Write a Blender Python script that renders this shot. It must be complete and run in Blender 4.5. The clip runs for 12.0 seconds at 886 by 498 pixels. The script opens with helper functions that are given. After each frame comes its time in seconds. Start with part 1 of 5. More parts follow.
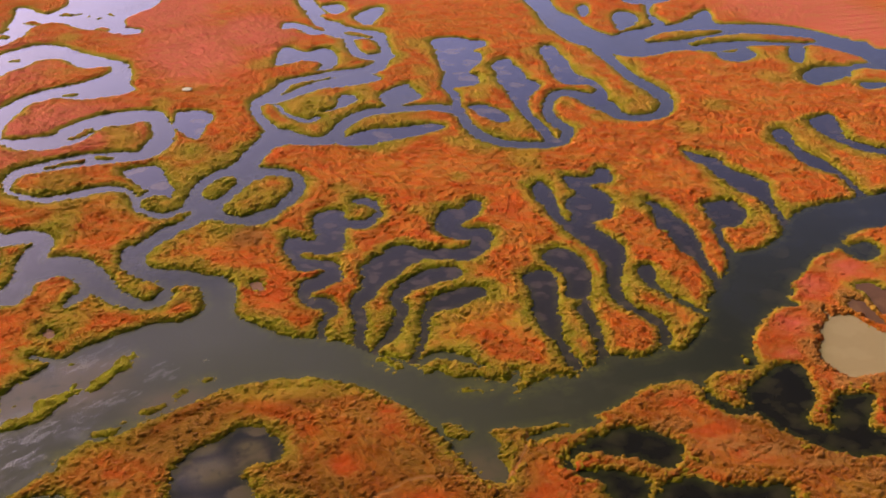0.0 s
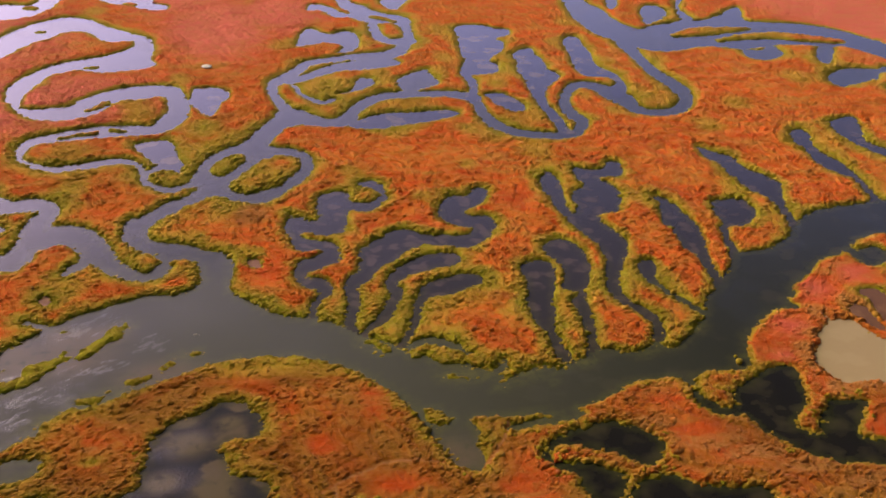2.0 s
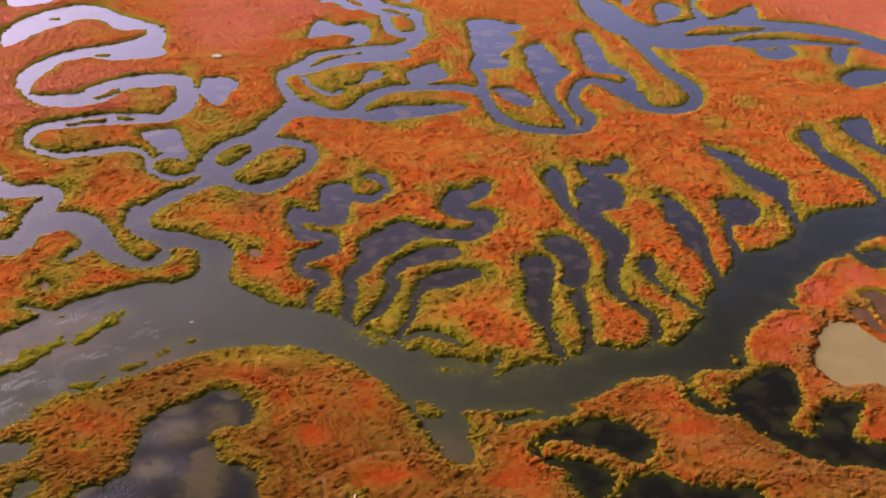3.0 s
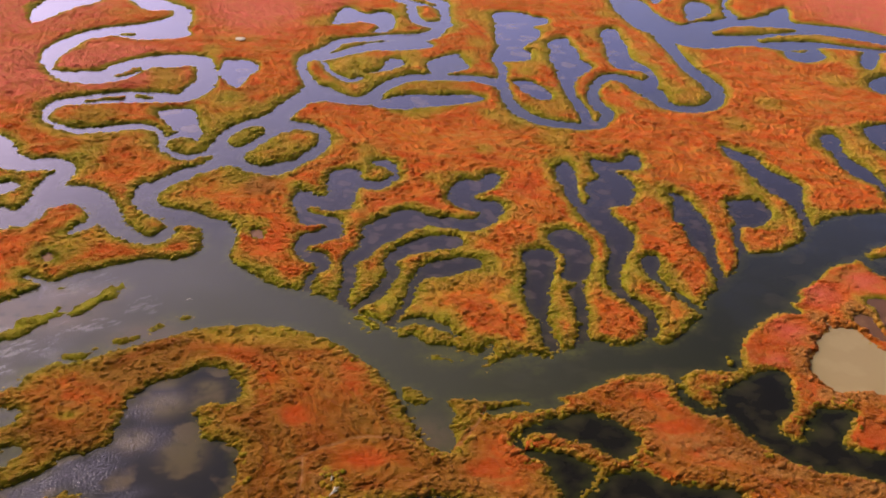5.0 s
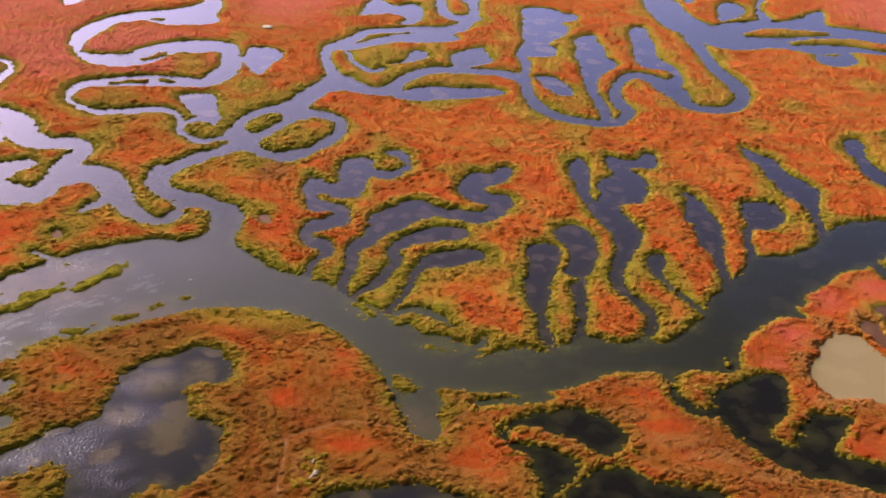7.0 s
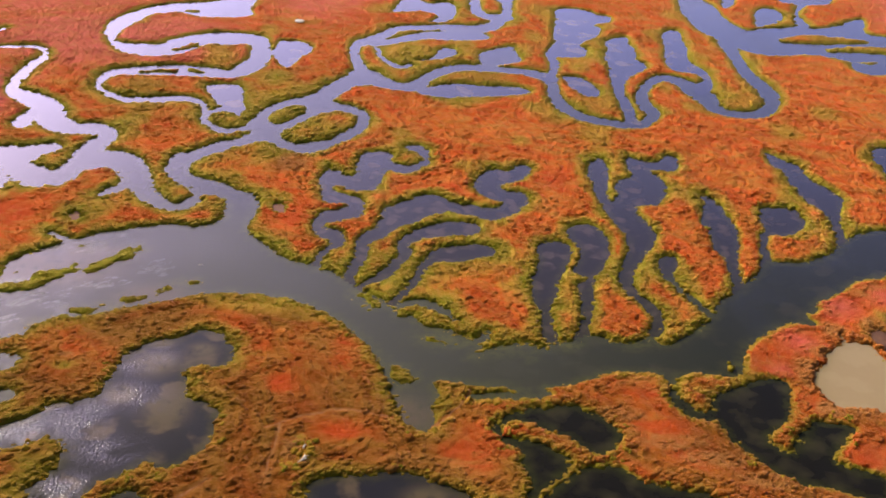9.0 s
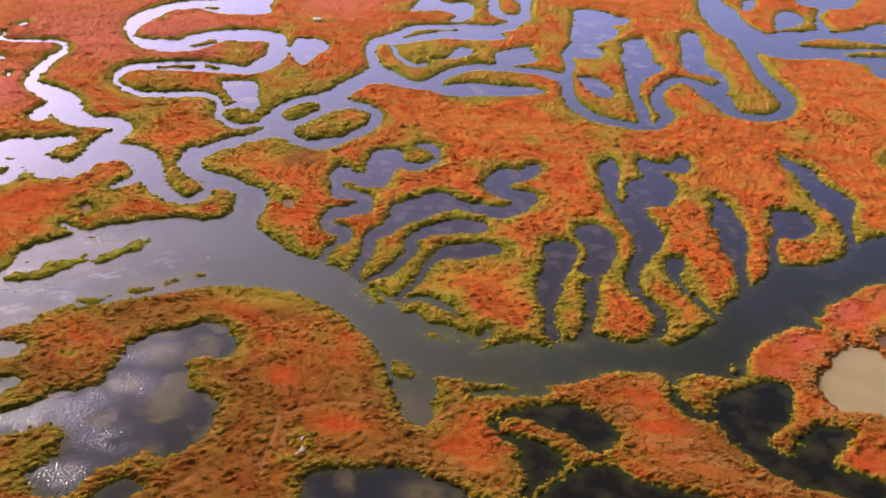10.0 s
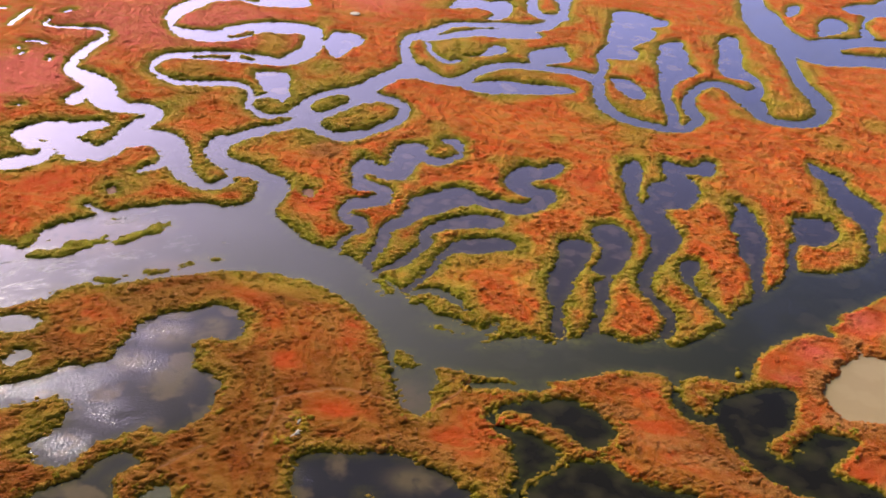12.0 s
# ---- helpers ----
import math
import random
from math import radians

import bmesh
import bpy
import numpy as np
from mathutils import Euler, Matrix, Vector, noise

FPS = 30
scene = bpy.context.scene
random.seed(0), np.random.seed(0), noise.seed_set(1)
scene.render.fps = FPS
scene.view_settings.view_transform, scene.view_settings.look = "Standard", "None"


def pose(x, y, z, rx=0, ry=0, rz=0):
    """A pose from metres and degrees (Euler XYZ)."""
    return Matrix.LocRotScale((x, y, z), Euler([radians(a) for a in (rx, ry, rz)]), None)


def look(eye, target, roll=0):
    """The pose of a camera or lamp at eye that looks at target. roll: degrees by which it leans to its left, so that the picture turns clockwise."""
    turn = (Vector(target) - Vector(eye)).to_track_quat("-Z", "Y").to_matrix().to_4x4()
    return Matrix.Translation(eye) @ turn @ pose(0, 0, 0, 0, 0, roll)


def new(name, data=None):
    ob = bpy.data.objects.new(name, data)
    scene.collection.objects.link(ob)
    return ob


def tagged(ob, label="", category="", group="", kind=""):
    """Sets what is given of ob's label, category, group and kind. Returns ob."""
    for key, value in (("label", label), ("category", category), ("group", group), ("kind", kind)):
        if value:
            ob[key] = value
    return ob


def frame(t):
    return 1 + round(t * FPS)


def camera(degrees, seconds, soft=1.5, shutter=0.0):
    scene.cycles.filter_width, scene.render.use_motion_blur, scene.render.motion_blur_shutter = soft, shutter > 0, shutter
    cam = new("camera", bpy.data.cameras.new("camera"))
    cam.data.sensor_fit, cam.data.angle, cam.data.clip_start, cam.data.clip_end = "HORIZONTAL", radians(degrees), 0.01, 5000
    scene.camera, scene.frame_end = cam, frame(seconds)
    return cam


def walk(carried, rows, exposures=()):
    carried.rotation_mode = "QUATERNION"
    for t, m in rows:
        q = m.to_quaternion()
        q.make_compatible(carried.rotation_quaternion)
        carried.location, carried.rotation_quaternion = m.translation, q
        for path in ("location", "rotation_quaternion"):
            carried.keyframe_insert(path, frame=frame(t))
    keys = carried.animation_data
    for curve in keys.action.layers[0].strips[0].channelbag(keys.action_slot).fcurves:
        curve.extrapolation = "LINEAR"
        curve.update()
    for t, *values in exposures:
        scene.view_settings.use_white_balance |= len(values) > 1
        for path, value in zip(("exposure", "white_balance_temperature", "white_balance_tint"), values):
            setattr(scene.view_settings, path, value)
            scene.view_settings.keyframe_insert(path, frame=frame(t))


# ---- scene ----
cam = camera(48.0, 12.0, soft=1.85)
PATH = [
    (0, (-65.467, 60.323, 144.087), (-65.046, 62.045, 143.161), -0.6),
    (0.5, (-62.859, 59.982, 143.725), (-62.454, 61.705, 142.794), -0.3),
    (1, (-60.3, 59.532, 143.189), (-59.912, 61.257, 142.255), 0.1),
    (1.5, (-57.779, 59.09, 142.645), (-57.408, 60.817, 141.707), 0.5),
    (2, (-55.064, 58.776, 142.171), (-54.712, 60.504, 141.228), 0.9),
    (2.5, (-52.524, 58.442, 141.719), (-52.189, 60.172, 140.773), 1.2),
    (3, (-49.957, 58.138, 141.314), (-49.64, 59.868, 140.363), 1.6),
    (5, (-40.116, 56.488, 139.786), (-39.87, 58.224, 138.823), 2.9),
    (5.5, (-37.596, 56.09, 139.484), (-37.368, 57.827, 138.52), 3.2),
    (6, (-34.964, 55.74, 139.137), (-34.756, 57.478, 138.17), 3.4),
    (6.5, (-32.285, 55.297, 138.829), (-32.098, 57.037, 137.859), 3.6),
    (7, (-29.559, 54.9, 138.488), (-29.395, 56.64, 137.517), 3.7),
    (9, (-19.776, 52.931, 137.331), (-19.701, 54.677, 136.359), 4.2),
    (9.5, (-17.441, 52.367, 137.102), (-17.389, 54.114, 136.13), 4.3),
    (10, (-14.872, 51.762, 137.005), (-14.845, 53.51, 136.032), 4.4),
    (10.5, (-12.311, 51.275, 136.943), (-12.308, 53.022, 135.969), 4.6),
    (11, (-9.895, 50.661, 136.882), (-9.917, 52.407, 135.906), 4.7),
    (11.5, (-7.345, 50.053, 136.935), (-7.391, 51.798, 135.958), 4.8),
    (12, (-4.558, 49.735, 136.946), (-4.631, 51.478, 135.967), 4.9),
]
walk(cam, [(t, look(eye, target, roll)) for t, eye, target, roll in PATH], [(0, -0.12, 7250, 10), (6, 0.00, 6650, 10), (12, 0.22, 6150, 8)])

# ---- light ----
SUN_LEFT, SUN_UP = 41.0, 33.0          # degrees: left of +y, and above the horizon
world = bpy.data.worlds.new("marsh_sky")
scene.world = world
world.use_nodes = True
wn = world.node_tree
sky = wn.nodes.new("ShaderNodeTexSky")
sky.sky_type, sky.sun_disc = "NISHITA", False
sky.sun_elevation, sky.sun_rotation = radians(SUN_UP), radians(-SUN_LEFT)
sky.air_density, sky.dust_density, sky.ozone_density = 1.0, 6.0, 4.0
wn.nodes["Background"].inputs["Strength"].default_value = 0.12
# haze: lavender and bright low down, dimmer overhead
up = wn.nodes.new("ShaderNodeSeparateXYZ")
wn.links.new(wn.nodes.new("ShaderNodeTexCoord").outputs["Generated"], up.inputs[0])
haze = wn.nodes.new("ShaderNodeMapRange")
haze.interpolation_type = "SMOOTHSTEP"
haze.inputs["From Min"].default_value, haze.inputs["From Max"].default_value = 0.10, 0.57
# and denser on the sunward side
sunward = wn.nodes.new("ShaderNodeVectorMath")
sunward.operation = "DOT_PRODUCT"
sunward.inputs[1].default_value = (0.16 * math.sin(radians(SUN_LEFT)), -0.16 * math.cos(radians(SUN_LEFT)), 1.0)
wn.links.new(up.inputs[0].links[0].from_socket, sunward.inputs[0])
wn.links.new(sunward.outputs["Value"], haze.inputs["Value"])
veil = wn.nodes.new("ShaderNodeMix")
veil.data_type = "RGBA"
veil.inputs[6].default_value, veil.inputs[7].default_value = (2.85, 2.38, 3.7, 1), (0.38, 0.34, 0.19, 1)
wn.links.new(haze.outputs["Result"], veil.inputs["Factor"])
tint = wn.nodes.new("ShaderNodeMix")
tint.data_type, tint.blend_type = "RGBA", "MULTIPLY"
tint.inputs["Factor"].default_value = 1.0
wn.links.new(sky.outputs["Color"], tint.inputs[6])
wn.links.new(veil.outputs[2], tint.inputs[7])
wn.links.new(tint.outputs[2], wn.nodes["Background"].inputs["Color"])

lamp = bpy.data.lights.new("sun", "SUN")
lamp.energy, lamp.angle, lamp.color = 2.6, radians(3.0), (1.0, 0.87, 0.66)
sun = new("sun", lamp)
a, e = radians(SUN_LEFT), radians(SUN_UP)
sun.matrix_world = look((-900 * math.sin(a) * math.cos(e), 900 * math.cos(a) * math.cos(e), 900 * math.sin(e)), (0, 0, 0))


# ---- materials ----
class Mat:
    """A node material with short ways to add nodes."""

    def __init__(self, name):
        self.m = bpy.data.materials.new(name)
        self.m.use_nodes = True
        self.t = self.m.node_tree
        self.b = self.t.nodes["Principled BSDF"]

    def node(self, kind, **inputs):
        n = self.t.nodes.new(kind)
        for k, v in inputs.items():
            self.put(n.inputs[k.replace("_", " ")], v)
        return n

    def put(self, socket, v):
        if isinstance(v, bpy.types.NodeSocket):
            self.t.links.new(v, socket)
        else:
            socket.default_value = v

    def noise(self, scale, detail=4.0, rough=0.55, vector=None, distortion=0.0):
        n = self.node("ShaderNodeTexNoise", Scale=scale, Detail=detail, Roughness=rough, Distortion=distortion)
        self.put(n.inputs["Vector"], vector if vector is not None else self.place())
        return n.outputs["Fac"]

    def place(self):
        return self.node("ShaderNodeNewGeometry").outputs["Position"]

    def ramp(self, fac, lo, hi):
        n = self.node("ShaderNodeMapRange", Value=fac)
        n.inputs["From Min"].default_value, n.inputs["From Max"].default_value = lo, hi
        n.interpolation_type = "SMOOTHSTEP"
        return n.outputs["Result"]

    def math(self, op, x, y):
        n = self.t.nodes.new("ShaderNodeMath")
        n.operation = op
        self.put(n.inputs[0], x), self.put(n.inputs[1], y)
        return n.outputs[0]

    def mix(self, fac, x, y, blend="MIX"):
        n = self.t.nodes.new("ShaderNodeMix")
        n.data_type, n.blend_type = "RGBA", blend
        self.put(n.inputs["Factor"], fac)
        self.put(n.inputs[6], (*x, 1) if isinstance(x, tuple) else x)
        self.put(n.inputs[7], (*y, 1) if isinstance(y, tuple) else y)
        return n.outputs[2]

    def bump(self, height, strength, distance):
        n = self.node("ShaderNodeBump", Strength=strength, Distance=distance, Height=height)
        self.t.links.new(n.outputs["Normal"], self.b.inputs["Normal"])

    def base(self, color, rough=0.8, specular=0.3):
        self.put(self.b.inputs["Base Color"], (*color, 1) if isinstance(color, tuple) else color)
        self.put(self.b.inputs["Roughness"], rough)
        self.b.inputs["Specular IOR Level"].default_value = specular
        return self


ORANGE, RED, OLIVE, GREEN, STRAW = (0.72, 0.138, 0.010), (0.61, 0.070, 0.006), (0.52, 0.315, 0.028), (0.31, 0.31, 0.014), (0.62, 0.33, 0.055)


def marsh_colour(m, shrub=None):
    """Glasswort orange inland, crimson or brown where the plan says so, olive shrubs and green sedge by the water."""
    zone = m.node("ShaderNodeAttribute")
    zone.attribute_name = "zone"
    sep = m.node("ShaderNodeSeparateColor", Color=zone.outputs["Color"])
    inland, red, brown = sep.outputs[0], sep.outputs[1], sep.outputs[2]
    fine = m.noise(1.1, 6.0, 0.7)
    mid = m.noise(0.22, 5.0, 0.65)
    streak = m.noise(0.075, 5.0, 0.7, m.node("ShaderNodeMapping", Vector=m.place(), Scale=(0.6, 1.25, 1.0)).outputs[0], 0.8)
    n = m.math("ADD", inland, m.math("MULTIPLY", m.math("SUBTRACT", fine, 0.5), 0.5))
    if shrub is not None:
        n = m.math("SUBTRACT", n, m.math("MULTIPLY", m.math("SUBTRACT", shrub, 0.45), 0.18))
    c = m.mix(m.ramp(n, 0.03, 0.28), GREEN, OLIVE)
    land = m.mix(m.ramp(streak, 0.43, 0.57), ORANGE, (0.73, 0.104, 0.010))
    land = m.mix(m.math("MULTIPLY", m.ramp(brown, 0.15, 0.9), 0.95), land, (0.34, 0.108, 0.007))
    land = m.mix(m.math("MULTIPLY", m.ramp(red, 0.2, 0.9), 0.92), land, RED)
    land = m.mix(m.math("MULTIPLY", m.ramp(mid, 0.54, 0.74), 0.55), land, (0.44, 0.20, 0.018))
    land = m.mix(m.math("MULTIPLY", m.ramp(m.math("SUBTRACT", 1.0, streak), 0.50, 0.66), 0.65), land, (0.54, 0.255, 0.045))
    more = m.node("ShaderNodeAttribute")
    more.attribute_name = "growth"
    sep = m.node("ShaderNodeSeparateColor", Color=more.outputs["Color"])
    pink, tip = sep.outputs[0], sep.outputs[1]
    band = m.math("ADD", more.outputs["Alpha"], m.math("MULTIPLY", m.math("SUBTRACT", fine, 0.5), 0.5))
    calm = m.math("SUBTRACT", 1.0, m.math("MULTIPLY", m.ramp(red, 0.2, 0.7), 0.8))
    land = m.mix(m.math("MULTIPLY", m.math("MULTIPLY", m.ramp(band, 0.50, 0.78), m.math("ADD", 0.30, m.math("MULTIPLY", brown, 0.4))), calm), land, m.mix(brown, (0.50, 0.255, 0.026), (0.36, 0.195, 0.018)))
    land = m.mix(m.math("MULTIPLY", m.ramp(m.math("SUBTRACT", 1.0, band), 0.58, 0.80), 0.5), land, (0.44, 0.070, 0.008))
    # pale pink tint: mostly distance haze put into the far growth's colour
    land = m.mix(m.ramp(m.math("ADD", pink, m.math("MULTIPLY", m.math("SUBTRACT", streak, 0.5), 0.8)), 0.15, 0.85), land, (0.76, 0.155, 0.105))
    pale = m.ramp(m.math("ADD", sep.outputs[2], m.math("MULTIPLY", m.math("SUBTRACT", fine, 0.5), 0.7)), 0.25, 0.75)
    c = m.mix(m.ramp(n, 0.24, 0.58), c, land)
    c = m.mix(m.math("MULTIPLY", pale, 0.85), c, m.mix(m.ramp(mid, 0.42, 0.60), (0.52, 0.245, 0.060), (0.52, 0.150, 0.028)))
    # dry straw tips, which also paint highlights on the tops of the growth
    c = m.mix(m.math("MULTIPLY", m.math("MULTIPLY", tip, m.ramp(mid, 0.34, 0.58)), 0.42), c, STRAW)
    c = m.mix(m.math("MULTIPLY", m.ramp(fine, 0.58, 0.74), 0.45), c, STRAW)
    # darkens brown growth, and the near ground to set off the hazy distance
    c = m.mix(m.math("MULTIPLY", brown, 0.48), c, (0.17, 0.06, 0.006))
    return m.mix(m.math("MULTIPLY", m.ramp(m.noise(1.9, 5.0, 0.7), 0.48, 0.70), 0.24), c, (0.20, 0.075, 0.012))


def fuzz(m):
    """The soft bright edge of dense thin stems."""
    m.b.inputs["Sheen Weight"].default_value, m.b.inputs["Sheen Roughness"].default_value = 0.30, 0.32
    m.b.inputs["Sheen Tint"].default_value = (1.0, 0.46, 0.28, 1)


def vegetation(name):
    m = Mat(name)
    isle = m.node("ShaderNodeNewGeometry").outputs["Random Per Island"]
    hsv = m.node("ShaderNodeHueSaturation", Color=marsh_colour(m, isle))
    m.put(hsv.inputs["Value"], m.math("ADD", m.math("MULTIPLY", isle, 0.16), 0.92))
    m.base(hsv.outputs["Color"], 0.9, 0.04)
    m.bump(m.noise(2.0, 6.0, 0.72), 1.0, 0.55)
    fuzz(m)
    return m.m


def ground_mat():
    m = Mat("marsh_ground")
    c = marsh_colour(m)
    m.base(c, 0.95, 0.03)
    m.bump(m.noise(1.7, 7.0, 0.72), 1.0, 0.55)
    fuzz(m)
    return m.m


def water_mat(name, deep, shallow, amount=0.5, ripple=0.6, patch=0.11, gloss=0.08, margin=None, size=2.2, gusty=0.52, soft=0.08, streaky=True, murk=0.25):
    """Water over mud: patches of pale bed show through, weedy margins where it is shallow, wind ruffles it in places."""
    m = Mat(name)
    cell = m.node("ShaderNodeTexVoronoi", Scale=patch, Randomness=0.9)
    cell.feature = "SMOOTH_F1"
    cell.inputs["Smoothness"].default_value = 0.35
    sway = m.node("ShaderNodeTexNoise", Scale=0.16, Detail=4.0)
    m.put(sway.inputs["Vector"], m.place())
    moved = m.node("ShaderNodeVectorMath")
    moved.operation = "MULTIPLY_ADD"
    m.put(moved.inputs[0], sway.outputs["Color"]), m.put(moved.inputs[2], m.place())
    moved.inputs[1].default_value = (9.0, 9.0, 0.0)
    m.put(cell.inputs["Vector"], moved.outputs[0])
    bed = m.ramp(m.math("SUBTRACT", 1.0, cell.outputs["Distance"]), 0.70 - soft - 0.2 * amount, 0.70 + soft - 0.2 * amount)
    bed = m.math("MULTIPLY", bed, m.ramp(m.noise(0.085, 3.0, 0.6), 0.36, 0.54))
    c = m.mix(bed, deep, shallow)
    c = m.mix(m.math("MULTIPLY", m.noise(0.6, 4.0), murk), c, (0.02, 0.02, 0.015))
    zone = m.node("ShaderNodeAttribute")
    zone.attribute_name = "zone"
    sep = m.node("ShaderNodeSeparateColor", Color=zone.outputs["Color"])
    c = m.mix(zone.outputs["Alpha"], c, (0.066, 0.069, 0.038))       # silt
    if margin:
        weed = m.math("MULTIPLY", sep.outputs[0], m.ramp(m.noise(0.45, 5.0, 0.7), 0.25, 0.65))
        c = m.mix(m.math("MULTIPLY", weed, 0.75), c, margin)
        c = m.mix(m.math("MULTIPLY", sep.outputs[1], m.ramp(m.noise(0.3, 3.0, 0.5), 0.15, 0.5)), c, (0.115, 0.092, 0.052))
    m.b.inputs["IOR"].default_value = 1.333
    calm = m.ramp(m.noise(0.03, 4.0, 0.6), 0.42, 0.62)
    drift = m.node("ShaderNodeMapping", Vector=m.place(), Rotation=(0, 0, 0.62), Scale=(2.4, 0.75, 1.0))
    drift.vector_type = "TEXTURE"
    drift = drift.outputs[0]
    chop = m.math("MULTIPLY", sep.outputs[2], m.ramp(m.noise(0.30, 5.0, 0.7, drift), 0.47, 0.60) if streaky else m.ramp(m.noise(0.15, 4.0, 0.65), 0.28, 0.52))
    gust = m.math("MULTIPLY", chop, gusty / ripple)
    # ripples too small to model blur the sky's reflection
    m.base(c, m.math("ADD", m.math("ADD", gloss, m.math("MULTIPLY", zone.outputs["Alpha"], 0.14)), m.math("MULTIPLY", chop, 0.19 if streaky else 0.10)), 0.5)
    waves = m.math("MULTIPLY", m.math("SUBTRACT", m.noise(size, 3.0, 0.6), 0.5), m.math("ADD", m.math("ADD", m.math("MULTIPLY", calm, 0.9), 0.1), gust))
    m.bump(waves, 1.0, 0.3 * ripple)
    return m.m


def plain(name, a, b, scale=3.0, rough=0.8, depth=0.05):
    m = Mat(name)
    n = m.noise(scale, 6.0, 0.65)
    m.base(m.mix(m.ramp(n, 0.35, 0.7), a, b), rough, 0.3)
    m.bump(n, 0.6, depth)
    return m.m


GROUND, SHRUB = ground_mat(), vegetation("marsh_shrubs")
WATER = water_mat("creek_water", (0.028, 0.031, 0.018), (0.042, 0.042, 0.024), 0.4, 0.22, gloss=0.12, gusty=1.3, size=1.6, margin=(0.15, 0.15, 0.028))
POND = water_mat("pond_water", (0.024, 0.024, 0.033), (0.125, 0.094, 0.060), 0.5, 0.14, gloss=0.07, size=1.6, gusty=0.5, streaky=False, margin=(0.070, 0.066, 0.022))
FINGER = water_mat("finger_water", (0.034, 0.029, 0.027), (0.088, 0.064, 0.050), 0.45, 0.12, patch=0.17, gloss=0.10, soft=0.10, margin=(0.07, 0.065, 0.025))
DARK = water_mat("dark_pond_water", (0.010, 0.009, 0.009), (0.042, 0.037, 0.020), 0.55, 0.06, patch=0.16, soft=0.2, margin=(0.055, 0.060, 0.014))
TAN = water_mat("silty_water", (0.43, 0.325, 0.160), (0.45, 0.345, 0.172), 0.5, 0.04, murk=0.06)
MUD = water_mat("muddy_water", (0.20, 0.095, 0.045), (0.26, 0.13, 0.06), 0.5, 0.05)
PAN = plain("pale_mud", (0.24, 0.115, 0.072), (0.30, 0.15, 0.095), 0.8)
WOOD = plain("bleached_wood", (0.84, 0.77, 0.60), (0.62, 0.53, 0.37), 6.0)
CANVAS = plain("white_paint", (0.90, 0.82, 0.60), (0.84, 0.75, 0.52), 4.0, 0.6, 0.02)
TRACK = plain("bare_track", (0.40, 0.17, 0.055), (0.48, 0.23, 0.09), 1.2)

# ---- the plan: banks of the water, in metres, seen from above ----
PLAN = []


def smooth(points, closed, steps=5):
    """A curve through the points (Catmull-Rom)."""
    p = np.array(points, float)
    p = np.vstack((p[-1:], p, p[:2])) if closed else np.vstack((2 * p[0] - p[1], p, 2 * p[-1] - p[-2]))
    out = []
    for a, b, c, d in zip(p, p[1:], p[2:], p[3:]):
        for t in np.arange(steps) / steps:
            out.append(0.5 * (2 * b + (c - a) * t + (2 * a - 5 * b + 4 * c - d) * t**2 + (3 * b - a - 3 * c + d) * t**3))
    if not closed:
        out.append(p[-2])
    return np.array(out)


def water_outline(name, *points):
    PLAN.append((name, 1, smooth(points, True), None))


def land_outline(name, *points):
    PLAN.append((name, -1, smooth(points, True), None))


def water_stroke(name, *points):
    s = smooth(points, False)
    PLAN.append((name, 1, s[:, :2], s[:, 2] / 2))


def land_stroke(name, *points):
    s = smooth(points, False)
    PLAN.append((name, -1, s[:, :2], s[:, 2] / 2))


water_outline("far lake", (-188.2, 637.4), (-170.6, 634.7), (-168.5, 652.2), (-167.8, 671.2), (-169.4, 692.0), (-162.2, 689.9), (-152.6, 673.5), (-145.3, 678.1), (-140.2, 693.5), (-138.9, 719.9), (-115.6, 728.9), (-84.2, 711.8), (-89.2, 675.8), (-100.1, 658.3), (-106.1, 646.9), (-104.0, 630.0), (-96.4, 623.0), (-97.7, 613.9), (-106.5, 614.1), (-117.3, 625.4), (-128.0, 632.1), (-139.6, 647.7), (-147.3, 649.9), (-155.5, 642.4), (-157.9, 625.3), (-167.2, 609.0), (-183.0, 605.0))
land_stroke("far lake islet", (-157.6, 654.1, 6.4), (-153.0, 650.3, 4.6))
land_stroke("far lake islet", (-140.7, 668.7, 4.3), (-137.4, 666.4, 4.2))
land_stroke("far lake islet", (-115.1, 662.6, 2.6), (-113.3, 658.1, 2.0))
land_stroke("far lake islet", (-118.0, 629.2, 5.9), (-115.0, 627.1, 4.9))
land_stroke("far lake islet", (-169.6, 627.5, 7.3), (-166.5, 625.5, 4.6))
land_stroke("far lake islet", (-133.6, 665.3, 2.3), (-131.3, 667.3, 2.3))
land_stroke("far lake islet", (-126.4, 659.3, 1.4), (-125.9, 661.8, 0.9))
land_stroke("far lake islet", (-120.5, 653.7, 2.8), (-119.7, 654.7, 1.9))
water_outline("upper river", (123.9, 692.0), (123.8, 621.1), (121.7, 594.3), (118.3, 569.9), (118.4, 552.1), (119.9, 534.9), (124.5, 522.9), (126.3, 512.1), (131.7, 510.6), (137.5, 502.9), (148.5, 500.8), (166.2, 505.9), (181.5, 499.5), (197.8, 501.0), (205.3, 503.1), (224.4, 497.7), (237.5, 492.9), (244.1, 478.7), (246.4, 468.2), (243.8, 456.6), (245.1, 449.8), (255.0, 433.8), (276.9, 403.0), (306.6, 437.0), (279.3, 465.8), (268.2, 482.1), (264.1, 493.9), (255.5, 510.7), (248.7, 526.5), (235.5, 538.7), (218.5, 544.8), (209.4, 549.9), (217.4, 573.2), (213.4, 574.4), (203.0, 564.3), (189.6, 554.3), (182.7, 553.9), (181.8, 562.8), (172.4, 553.2), (154.6, 546.4), (146.3, 541.9), (141.6, 550.1), (139.0, 564.0), (139.4, 582.6), (136.2, 596.7), (138.2, 616.9), (153.9, 683.2))
